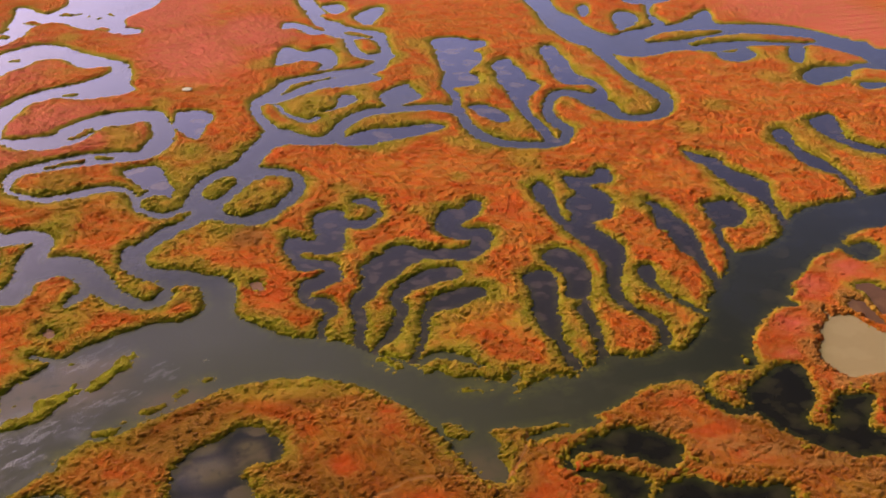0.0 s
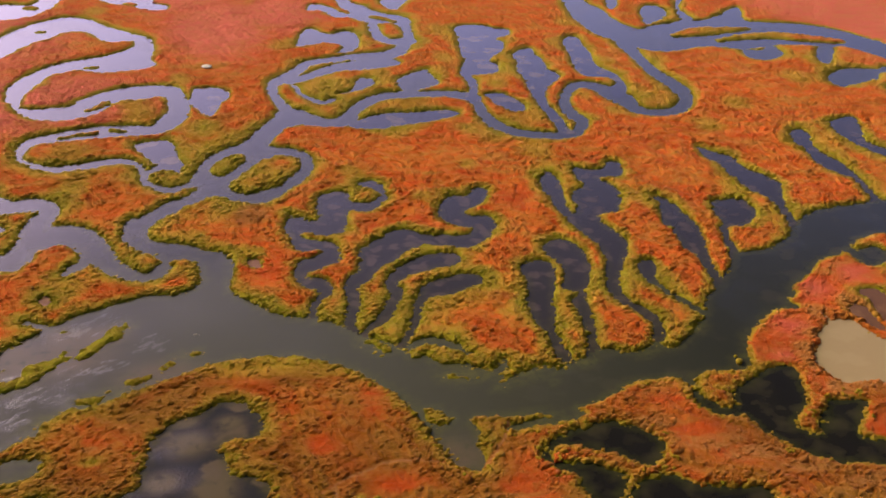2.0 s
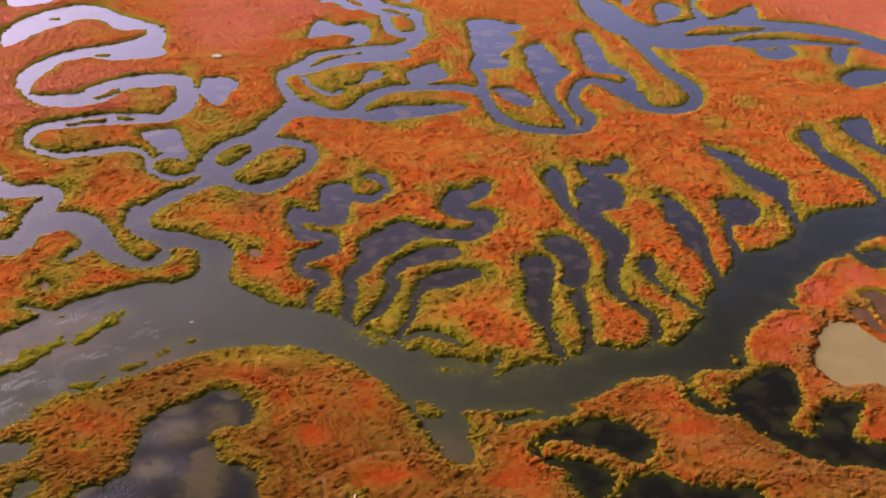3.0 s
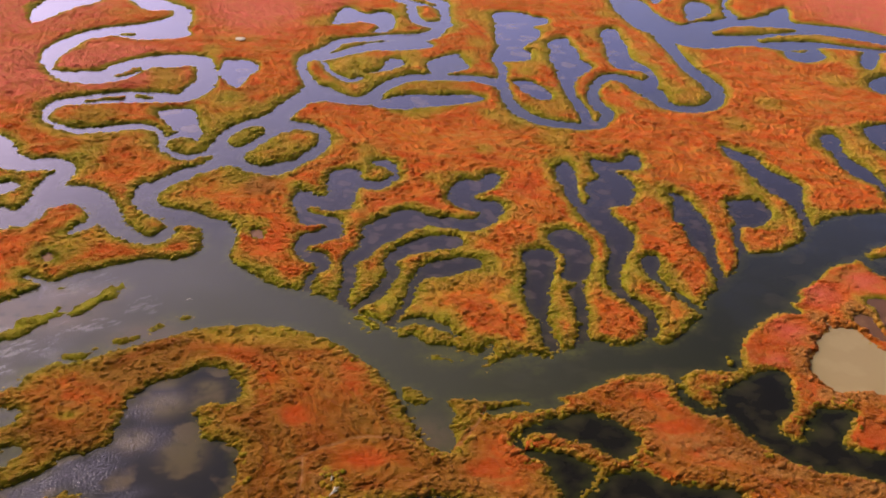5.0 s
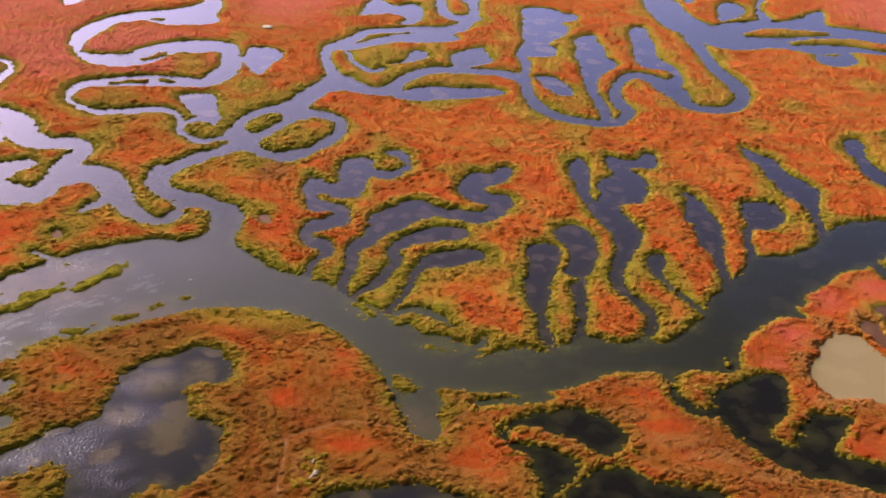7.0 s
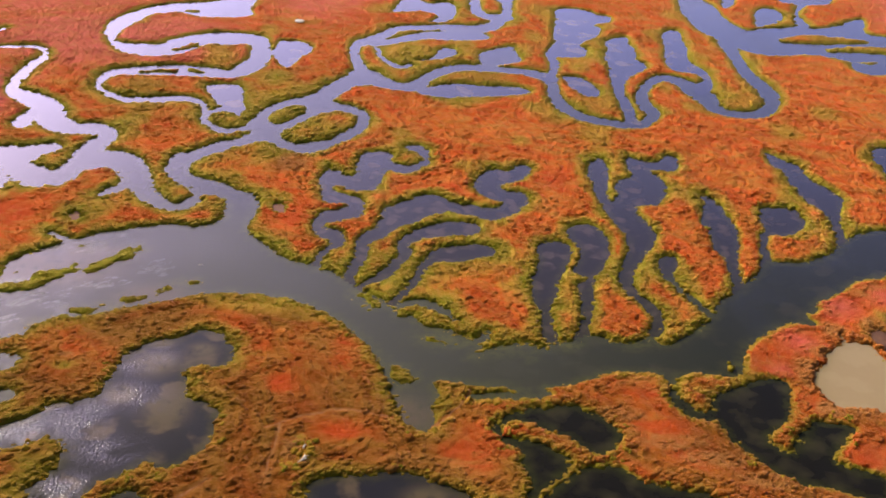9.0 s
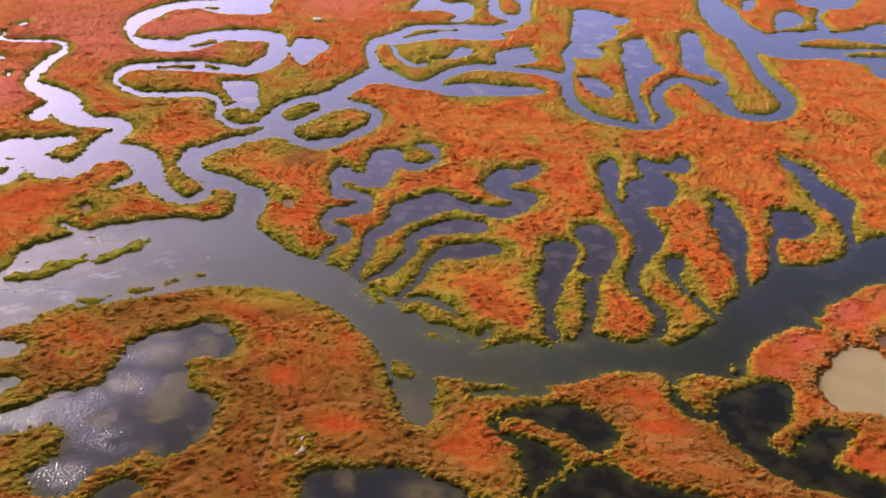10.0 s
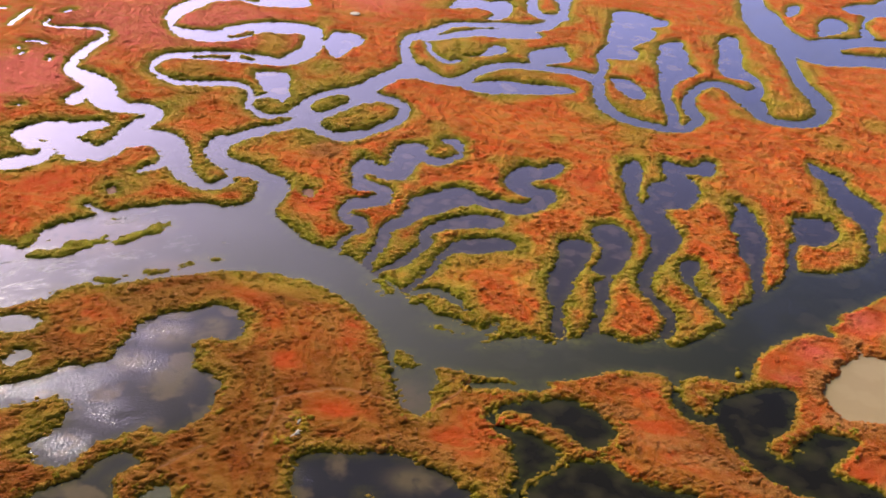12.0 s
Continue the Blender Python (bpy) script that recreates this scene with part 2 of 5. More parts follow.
water_outline("upper river inlet", (184.0, 580.2), (196.5, 600.0), (207.1, 607.0), (227.5, 636.4), (212.3, 640.8), (187.5, 592.7), (176.3, 561.9), (177.3, 556.6), (182.3, 563.9))
land_stroke("reed bar", (160.3, 526.7, 5.7), (175.2, 531.3, 14.3), (188.6, 532.1, 9.8), (202.1, 532.8, 4.9))
land_stroke("reed bar", (178.4, 515.0, 4.1), (194.8, 519.0, 9.0), (210.9, 518.9, 11.6), (221.1, 513.8, 12.1), (238.3, 504.5, 7.6))
water_outline("upper pool", (161.1, 579.0), (168.7, 587.3), (173.8, 583.2), (173.7, 572.7), (166.9, 559.6), (158.8, 552.3), (152.2, 548.3), (154.6, 559.5))
water_outline("upper pool", (147.8, 600.1), (155.9, 607.5), (151.3, 589.7), (143.6, 580.1))
water_outline("upper pool", (180.2, 610.8), (196.6, 624.7), (216.2, 627.0), (209.0, 604.0), (185.7, 597.0))
water_outline("upper pool", (182.6, 498.2), (192.2, 496.5), (198.8, 502.9), (201.9, 499.9), (199.5, 488.4), (188.2, 480.8), (180.8, 483.8))
water_outline("upper pool", (213.6, 482.4), (225.5, 499.5), (232.1, 497.6), (218.1, 476.2), (211.5, 470.4))
water_outline("upper pool", (202.5, 452.9), (215.2, 462.8), (224.4, 463.0), (232.1, 460.8), (239.9, 463.3), (246.0, 457.9), (240.6, 452.0), (237.6, 455.6), (229.7, 454.1), (224.2, 446.8), (214.6, 443.4), (203.0, 439.0), (199.8, 441.6))
water_outline("upper pool", (221.5, 436.3), (229.1, 436.8), (234.9, 432.6), (227.8, 428.8), (220.3, 428.4))
water_stroke("loop creek", (128.7, 516.5, 9.1), (127.0, 492.3, 6.1), (126.5, 474.2, 7.4), (127.6, 460.9, 8.7), (128.4, 447.6, 8.9), (125.8, 433.6, 5.7), (116.9, 422.8, 7.4), (107.2, 421.2, 9.2), (101.3, 425.0, 8.8), (99.7, 433.4, 8.7), (98.3, 442.7, 13.2), (95.5, 452.0, 10.7), (90.2, 459.1, 10.1), (83.6, 457.7, 6.2), (75.0, 443.9, 4.6), (72.2, 428.8, 6.5), (73.3, 419.6, 7.4), (72.0, 411.4, 4.6), (66.2, 404.0, 6.2), (56.7, 403.5, 8.2), (46.4, 407.6, 8.6), (39.6, 415.8, 7.3), (36.9, 429.6, 5.8), (36.6, 443.6, 5.6), (35.6, 451.1, 9.2), (28.6, 456.1, 9.3), (16.6, 457.9, 8.5), (1.9, 458.3, 9.9), (-7.6, 452.3, 7.8), (-15.1, 442.0, 5.9), (-20.2, 431.0, 9.8), (-30.2, 431.8, 10.3), (-40.3, 442.3, 13.0))
water_outline("north pond", (50.2, 554.8), (55.6, 561.0), (66.2, 560.2), (70.8, 554.4), (77.3, 550.3), (75.2, 540.1), (66.7, 534.1), (69.4, 528.2), (65.5, 514.5), (56.4, 502.0), (58.1, 493.4), (53.9, 481.6), (46.2, 479.5), (41.9, 478.3), (43.4, 472.1), (40.3, 457.3), (37.5, 447.0), (34.4, 449.3), (38.6, 465.5), (37.8, 477.8), (38.5, 485.9), (43.9, 501.9), (45.6, 520.1), (48.8, 539.2))
water_outline("north pond", (69.5, 508.6), (79.4, 517.4), (80.0, 505.6), (81.1, 496.0), (79.6, 483.0), (82.1, 478.0), (80.7, 469.9), (73.2, 459.8), (68.5, 449.5), (66.3, 439.0), (67.0, 428.1), (66.5, 414.8), (65.8, 404.1), (61.9, 405.2), (62.1, 419.3), (61.7, 436.6), (62.6, 455.0), (64.7, 470.2), (64.6, 482.9), (67.7, 495.2))
water_outline("north pond", (42.8, 454.4), (50.7, 453.7), (54.6, 445.9), (56.0, 438.2), (54.0, 431.8), (48.9, 431.1), (45.2, 439.1), (43.6, 446.7))
water_outline("north pond", (99.5, 524.8), (105.6, 533.6), (108.7, 529.5), (107.4, 517.5), (106.5, 502.9), (103.5, 489.7), (105.0, 480.2), (108.2, 470.6), (107.3, 458.3), (104.1, 447.3), (97.8, 441.3), (99.5, 454.1), (103.7, 459.3), (102.4, 466.3), (93.1, 470.6), (92.4, 483.8), (95.2, 501.3))
water_outline("north pond", (-17.4, 427.0), (-6.6, 437.0), (7.4, 437.1), (21.8, 437.9), (27.0, 434.4), (24.6, 429.7), (14.3, 425.9), (2.2, 422.9), (-7.3, 420.5), (-18.0, 423.4))
water_stroke("upper creek", (-40.3, 442.3, 7.6), (-44.5, 459.0, 4.8), (-46.4, 473.9, 4.5), (-43.5, 484.5, 7.3), (-36.4, 494.4, 6.6), (-28.7, 507.3, 7.6), (-17.7, 512.0, 8.7), (-3.8, 515.3, 10.2), (9.9, 516.0, 12.3), (19.0, 527.6, 7.0), (24.6, 546.1, 5.2), (25.3, 565.2, 7.4), (22.4, 577.3, 14.9), (12.6, 582.4, 21.3), (5.5, 596.2, 16.1), (2.0, 615.8, 12.5), (-0.1, 636.1, 10.6), (-1.5, 664.8, 9.1), (-1.0, 728.9, 9.7))
water_stroke("upper creek", (-38.7, 483.2, 7.4), (-28.0, 490.4, 7.4), (-16.8, 498.8, 10.7), (-3.3, 501.9, 15.8), (7.7, 504.0, 12.8))
water_outline("upper pool", (-32.2, 538.2), (-27.2, 560.8), (-22.3, 566.7), (-15.0, 555.2), (-5.7, 559.9), (-1.4, 553.4), (-1.2, 538.2), (-5.1, 524.9), (-13.7, 521.7), (-9.9, 533.8), (-19.8, 538.6), (-28.4, 535.2))
water_outline("upper pool", (-21.9, 601.7), (-18.6, 615.4), (-11.3, 610.8), (-3.7, 596.5), (-1.7, 584.2), (-9.6, 586.4), (-14.1, 599.4))
water_outline("upper pool", (20.2, 617.0), (30.6, 631.3), (38.8, 635.9), (39.3, 624.7), (31.1, 607.4), (25.9, 596.4), (21.8, 600.1))
water_outline("upper pool", (5.5, 645.5), (16.8, 649.3), (17.7, 633.7), (9.8, 625.2))
water_stroke("upper creek", (9.4, 571.9, 4.7), (9.3, 548.3, 6.3), (13.8, 537.9, 9.7), (20.8, 537.0, 13.5))
land_stroke("creek islet", (14.5, 561.7, 4.7), (16.4, 552.6, 8.9), (18.7, 545.7, 6.4))
land_stroke("creek islet", (4.8, 624.1, 6.6), (10.3, 617.3, 11.6), (14.3, 608.5, 7.2))
land_stroke("creek islet", (11.3, 583.9, 4.0), (15.9, 580.3, 4.5), (21.6, 572.9, 3.3))
land_stroke("creek islet", (-10.2, 641.8, 1.8), (-8.4, 629.2, 2.8), (-6.7, 622.2, 2.1))
land_stroke("creek islet", (-5.4, 603.0, 3.0), (-2.8, 598.6, 3.5), (-0.5, 593.1, 2.6))
water_outline("upper pool", (8.1, 478.0), (14.8, 485.8), (23.9, 491.7), (24.7, 485.6), (26.5, 472.8), (22.5, 467.7), (12.5, 462.0), (8.4, 466.2))
water_outline("upper pool", (-8.8, 482.7), (-2.5, 482.5), (-2.1, 474.5), (-8.7, 467.9), (-14.1, 464.2), (-19.6, 463.5), (-12.1, 469.6))
water_stroke("upper creek", (-37.2, 478.9, 1.9), (-33.5, 463.1, 2.8), (-26.3, 454.0, 5.2), (-21.8, 457.7, 3.1))
water_stroke("west creek", (-71.8, 380.0, 6.3), (-79.3, 376.8, 6.3), (-85.1, 375.8, 5.8), (-89.6, 379.0, 4.5), (-93.4, 384.1, 2.7), (-94.6, 393.8, 2.7), (-97.5, 400.3, 3.5), (-102.8, 403.7, 6.0), (-109.2, 403.1, 6.7), (-117.2, 400.8, 6.6), (-125.7, 400.2, 5.8), (-132.6, 404.5, 4.0), (-138.5, 411.4, 2.4), (-139.2, 420.8, 4.7), (-135.9, 428.2, 7.8), (-126.4, 431.2, 11.1), (-115.5, 433.9, 13.8), (-103.9, 433.9, 12.2), (-92.2, 433.9, 10.0), (-87.1, 442.8, 10.8), (-84.8, 455.0, 8.9), (-86.7, 470.5, 8.3), (-92.3, 479.7, 13.5), (-102.2, 478.1, 18.2), (-109.7, 477.3, 14.4), (-117.8, 469.4, 15.7), (-124.7, 458.0, 16.1), (-134.3, 457.3, 15.8), (-142.7, 460.3, 8.1), (-148.9, 466.6, 3.3), (-151.2, 479.1, 4.8), (-149.3, 493.7, 6.0), (-146.5, 506.4, 6.6))
land_stroke("creek islet", (-127.1, 429.6, 2.1), (-120.9, 432.2, 2.8), (-115.3, 433.2, 3.5))
land_stroke("creek islet", (-108.9, 435.3, 3.0), (-104.3, 433.8, 2.4))
land_stroke("creek islet", (-120.6, 459.3, 2.9), (-117.2, 462.1, 3.2), (-114.7, 467.1, 4.4))
water_outline("wide creek", (-176.5, 563.8), (-165.0, 592.6), (-157.8, 599.9), (-147.4, 606.6), (-135.7, 600.0), (-123.3, 582.8), (-111.8, 570.5), (-101.9, 559.8), (-99.6, 542.2), (-99.7, 524.6), (-97.4, 515.5), (-102.9, 510.5), (-109.0, 509.0), (-118.5, 506.9), (-130.9, 513.5), (-136.6, 510.4), (-143.1, 506.1), (-147.5, 494.7), (-150.3, 481.3), (-154.0, 473.7), (-157.1, 492.3), (-153.4, 505.1), (-145.8, 519.3), (-135.8, 527.9), (-125.0, 531.7), (-116.7, 538.0), (-110.1, 545.2), (-109.5, 554.3), (-113.7, 555.5), (-121.6, 555.8), (-125.9, 560.8), (-134.1, 574.8), (-144.3, 575.7), (-151.2, 566.0), (-160.0, 554.7), (-171.4, 532.1))
land_stroke("creek islet", (-158.4, 578.7, 3.1), (-155.3, 578.8, 3.1))
land_stroke("creek islet", (-127.3, 516.5, 3.3), (-123.4, 516.3, 3.3))
water_outline("west pond", (-80.5, 464.3), (-79.4, 478.8), (-76.0, 480.8), (-68.0, 479.2), (-64.0, 469.7), (-68.3, 457.9), (-71.0, 445.6), (-75.1, 448.1), (-78.6, 457.0))
water_stroke("west pond", (-83.6, 460.9, 4.2), (-79.2, 463.9, 4.3))
water_outline("west pond", (-98.7, 413.4), (-98.4, 419.5), (-89.5, 422.1), (-85.1, 415.4), (-83.1, 403.2), (-80.9, 396.5), (-82.2, 389.6), (-87.4, 394.0), (-90.1, 398.1), (-94.7, 406.1))
water_stroke("west pond", (-92.7, 391.3, 2.8), (-89.8, 395.1, 4.0), (-87.1, 397.1, 4.3))
water_stroke("far west creek", (-125.0, 342.6, 6.3), (-124.9, 347.5, 7.8), (-123.8, 357.8, 8.0), (-122.3, 366.1, 7.0), (-127.5, 371.2, 9.5), (-135.4, 370.7, 10.9), (-143.3, 375.2, 10.0), (-149.0, 387.1, 10.0), (-156.1, 394.3, 11.2), (-163.7, 399.7, 8.2), (-168.3, 405.0, 4.2), (-169.7, 417.0, 5.4), (-169.8, 431.5, 5.0), (-168.8, 441.1, 3.4), (-170.9, 448.4, 2.6), (-176.8, 452.2, 4.8), (-186.0, 450.7, 3.8), (-195.2, 449.3, 2.7), (-200.6, 453.3, 1.3))
water_outline("far west creek", (-156.8, 372.0), (-156.2, 379.0), (-154.4, 387.4), (-150.2, 384.9), (-150.1, 376.7), (-150.0, 369.9), (-153.8, 368.3))
water_stroke("far west creek", (-84.3, 321.1, 5.2), (-87.0, 317.2, 5.8), (-92.1, 318.0, 5.5), (-99.1, 324.5, 6.2), (-104.0, 334.2, 8.6), (-109.1, 343.0, 10.4), (-116.3, 347.3, 13.9), (-122.8, 344.2, 12.0), (-125.0, 342.6, 8.3), (-127.2, 333.7, 9.7), (-132.4, 330.5, 12.7), (-140.0, 336.4, 10.9), (-146.0, 344.3, 8.7), (-142.4, 350.3, 9.1), (-138.0, 353.0, 8.8))
water_stroke("far west creek", (-145.9, 345.8, 15.3), (-150.0, 345.7, 15.5), (-155.0, 341.9, 12.2), (-155.1, 337.1, 4.8), (-150.0, 332.8, 6.0), (-145.8, 333.5, 3.8), (-143.8, 326.3, 5.7), (-148.0, 320.4, 9.8), (-153.4, 316.9, 8.4), (-161.2, 311.2, 7.8), (-170.7, 297.0, 7.9))
water_stroke("far west creek", (-104.5, 331.8, 6.0), (-107.1, 328.5, 4.8), (-109.6, 325.3, 3.6), (-111.9, 322.2, 2.1))
water_stroke("salt pan", (-211.7, 445.4, 1.8), (-212.6, 457.8, 2.2), (-213.6, 469.9, 1.5))
water_stroke("salt pan", (-198.4, 449.9, 1.1), (-200.4, 460.3, 1.2))
water_stroke("salt pan", (-196.5, 428.2, 2.2), (-192.4, 429.5, 3.8), (-188.1, 427.1, 2.3))
water_stroke("salt pan", (-197.8, 470.0, 2.5), (-196.3, 474.2, 2.5))
water_stroke("salt pan", (-191.2, 411.6, 1.2), (-191.7, 415.7, 1.2))
water_stroke("salt pan", (-195.6, 420.3, 2.3), (-194.7, 419.8, 2.3))
water_stroke("salt pan", (-178.8, 408.5, 1.2), (-179.6, 412.4, 1.2))
water_stroke("salt pan", (-169.5, 362.8, 2.6), (-168.7, 363.6, 2.6))
water_stroke("salt pan", (-227.8, 465.8, 2.6), (-223.3, 468.3, 2.6))
water_outline("tributary", (-40.9, 447.8), (-52.4, 430.4), (-59.4, 415.8), (-65.3, 410.7), (-73.7, 400.7), (-78.0, 383.5), (-80.5, 378.5), (-78.7, 373.5), (-78.2, 370.6), (-84.6, 367.1), (-91.6, 358.0), (-96.7, 354.6), (-98.0, 347.9), (-96.9, 340.1), (-91.2, 332.4), (-86.3, 328.3), (-85.1, 322.2), (-87.8, 314.7), (-83.1, 318.0), (-81.8, 324.7), (-78.2, 325.4), (-74.7, 322.1), (-72.6, 310.6), (-74.2, 300.2), (-68.2, 298.6), (-64.6, 313.4), (-64.9, 323.6), (-67.0, 327.7), (-71.5, 329.7), (-77.2, 334.8), (-83.0, 336.7), (-88.8, 340.1), (-90.2, 343.9), (-87.7, 351.0), (-75.6, 364.7), (-69.1, 368.2), (-64.7, 364.3), (-55.8, 360.2), (-51.6, 361.7), (-45.6, 368.6), (-38.7, 378.6), (-35.1, 390.2), (-36.3, 399.5), (-41.7, 406.5), (-47.8, 408.7), (-49.5, 413.1), (-43.6, 426.2), (-36.6, 430.4))
land_outline("creek islet", (-71.7, 390.0), (-69.9, 397.1), (-64.6, 402.4), (-59.6, 402.1), (-59.3, 396.8), (-64.4, 388.0), (-68.4, 384.7))
land_outline("creek islet", (-65.2, 376.2), (-59.6, 386.7), (-52.9, 396.6), (-45.5, 399.9), (-40.0, 394.1), (-40.6, 386.6), (-46.8, 376.0), (-55.0, 369.8), (-60.7, 369.0))
land_stroke("west spit", (-85.5, 371.3, 4.4), (-80.9, 372.3, 4.2), (-77.2, 375.3, 3.4))
water_outline("river west", (-153.4, 246.3), (-139.4, 262.9), (-130.9, 270.3), (-124.6, 269.8), (-122.0, 274.1), (-123.8, 278.9), (-120.4, 285.0), (-114.2, 291.6), (-118.7, 296.6), (-117.8, 297.6), (-110.7, 293.8), (-104.6, 298.8), (-89.1, 305.1), (-80.0, 305.7), (-74.2, 309.3), (-72.8, 319.8), (-65.0, 304.0), (-56.5, 294.0), (-52.3, 289.5), (-40.9, 284.9), (-35.8, 280.4), (-32.8, 276.1), (-22.7, 267.8), (-14.1, 254.2), (-1.8, 246.7), (0.5, 250.3), (13.2, 253.5), (13.1, 233.0), (5.9, 236.2), (-8.1, 239.3), (-12.0, 236.3), (-10.7, 232.2), (-13.3, 219.1), (-18.8, 224.1), (-25.7, 246.5), (-35.4, 259.8), (-43.9, 266.3), (-52.0, 269.8), (-69.9, 269.5), (-94.3, 258.1), (-102.3, 256.1), (-107.7, 251.7), (-108.0, 247.7), (-112.2, 246.0), (-140.0, 224.3))
water_outline("river east", (-12.0, 250.9), (-5.8, 250.0), (-0.5, 246.2), (9.4, 249.6), (27.5, 259.0), (35.6, 256.1), (41.1, 259.5), (43.6, 259.7), (45.5, 257.0), (50.9, 259.7), (61.3, 270.3), (65.1, 278.8), (73.8, 286.5), (83.8, 300.2), (86.4, 302.2), (96.3, 302.7), (105.5, 308.2), (116.7, 320.2), (128.8, 326.0), (159.3, 329.7), (184.7, 335.5), (249.6, 342.7), (221.4, 312.8), (166.9, 312.5), (142.3, 305.8), (134.9, 306.6), (126.6, 303.4), (118.6, 297.4), (108.3, 293.6), (100.9, 286.4), (92.9, 281.4), (90.8, 276.9), (86.7, 273.0), (87.8, 269.5), (80.1, 268.4), (67.1, 258.3), (62.7, 247.0), (59.4, 244.0), (49.6, 244.8), (43.6, 240.6), (42.7, 243.3), (39.4, 244.4), (29.2, 243.6), (24.0, 240.2), (12.2, 236.0), (-1.7, 236.3), (-15.1, 239.4))
land_outline("inlet islet", (-22.2, 238.5), (-21.7, 241.8), (-19.6, 241.7), (-15.8, 237.6), (-18.9, 235.7), (-21.4, 236.6))
land_stroke("sedge bar", (-121.4, 266.2, 2.7), (-118.3, 268.0, 6.1), (-114.5, 269.7, 4.7), (-111.2, 272.5, 3.2), (-108.5, 274.6, 3.2))
land_stroke("sedge bar", (-114.4, 273.4, 2.2), (-112.5, 275.2, 5.4), (-109.1, 275.8, 3.9), (-106.7, 278.0, 3.7), (-103.8, 278.7, 3.3))
land_stroke("sedge bar", (-103.7, 278.2, 2.9), (-101.4, 279.6, 4.7), (-99.2, 282.0, 6.1), (-96.6, 285.2, 5.6), (-94.3, 288.3, 5.1), (-92.1, 290.7, 3.7))
land_stroke("sedge bar", (-107.9, 279.8, 1.0), (-105.5, 281.2, 1.0))
land_stroke("sedge bar", (-109.8, 291.1, 1.4), (-108.3, 291.2, 2.5), (-107.4, 291.2, 1.4))
land_stroke("sedge bar", (-125.4, 274.0, 2.0), (-121.5, 274.8, 1.7), (-118.8, 276.2, 1.0))
land_stroke("sedge bar", (-87.7, 265.1, 3.1), (-85.6, 266.8, 3.3), (-83.3, 268.7, 2.5), (-79.8, 272.2, 1.9), (-78.0, 274.4, 1.3))
land_stroke("river islet", (-100.6, 258.4, 3.6), (-98.4, 259.2, 4.7), (-96.0, 259.4, 3.5))
land_stroke("river islet", (-74.9, 274.1, 1.8), (-73.7, 274.4, 1.8))
land_stroke("sedge bar", (-33.1, 274.0, 1.8), (-29.5, 272.0, 3.0), (-26.0, 267.3, 1.7))
land_stroke("river islet", (60.1, 249.6, 2.0), (59.3, 247.9, 1.7))
land_stroke("sedge bar", (-89.3, 265.4, 2.1), (-85.4, 267.1, 2.1), (-81.4, 269.4, 1.9), (-77.6, 273.6, 1.4))
water_outline("drowned bay", (-22.6, 262.8), (-17.4, 263.9), (-15.0, 260.1), (-9.5, 258.9), (-5.2, 256.8), (-1.9, 255.1), (2.3, 258.8), (0.9, 253.3), (-0.6, 251.1), (-1.5, 247.2), (-6.2, 246.4), (-11.8, 249.4), (-17.6, 253.6), (-22.2, 258.7))
land_stroke("sedge bar", (-13.6, 253.7, 1.6), (-11.3, 253.3, 2.6), (-8.9, 252.5, 1.8))
water_outline("finger creek", (-44.5, 284.2), (-43.9, 292.2), (-41.3, 297.6), (-41.8, 301.5), (-45.9, 304.5), (-46.0, 316.9), (-39.1, 321.3), (-40.0, 324.8), (-45.0, 325.5), (-47.9, 341.4), (-46.6, 347.1), (-44.9, 349.6), (-37.4, 344.7), (-37.3, 357.4), (-34.8, 363.4), (-29.7, 365.7), (-26.2, 363.4), (-26.0, 358.8), (-22.8, 355.2), (-17.8, 356.5), (-15.7, 362.8), (-20.7, 367.9), (-21.1, 371.4), (-17.8, 372.9), (-15.1, 371.2), (-13.5, 366.0), (-13.2, 359.8), (-15.3, 354.5), (-19.0, 350.2), (-23.9, 349.0), (-27.7, 350.4), (-29.2, 338.4), (-31.7, 334.3), (-37.0, 333.8), (-41.1, 336.5), (-43.3, 335.5), (-41.7, 332.0), (-34.0, 328.1), (-33.2, 318.7), (-35.1, 315.6), (-43.6, 310.4), (-43.5, 308.4), (-39.2, 306.6), (-37.3, 302.8), (-37.4, 299.0), (-42.1, 291.7), (-43.4, 280.5), (-45.1, 281.0))
water_outline("finger creek", (-36.0, 277.2), (-35.2, 284.0), (-34.0, 292.6), (-33.7, 300.3), (-31.9, 306.3), (-29.8, 309.1), (-28.0, 313.8), (-27.3, 320.7), (-25.5, 323.9), (-21.2, 328.4), (-15.8, 332.8), (-11.1, 333.9), (-5.6, 330.1), (1.2, 327.9), (6.4, 326.8), (10.0, 329.9), (7.0, 332.7), (1.6, 337.0), (1.5, 342.6), (2.2, 348.0), (4.5, 352.8), (8.4, 356.3), (13.2, 355.9), (16.3, 359.8), (19.6, 360.8), (20.6, 356.7), (18.1, 350.0), (13.4, 345.9), (9.9, 343.3), (11.8, 339.8), (16.3, 339.0), (17.9, 333.9), (15.1, 326.5), (10.5, 321.8), (5.9, 318.5), (-0.6, 321.0), (-6.4, 322.5), (-11.2, 320.8), (-17.8, 314.6), (-22.8, 310.6), (-24.6, 307.7), (-25.6, 304.6), (-28.5, 302.1), (-29.9, 299.2), (-30.7, 291.7), (-32.4, 284.7), (-33.8, 275.3))
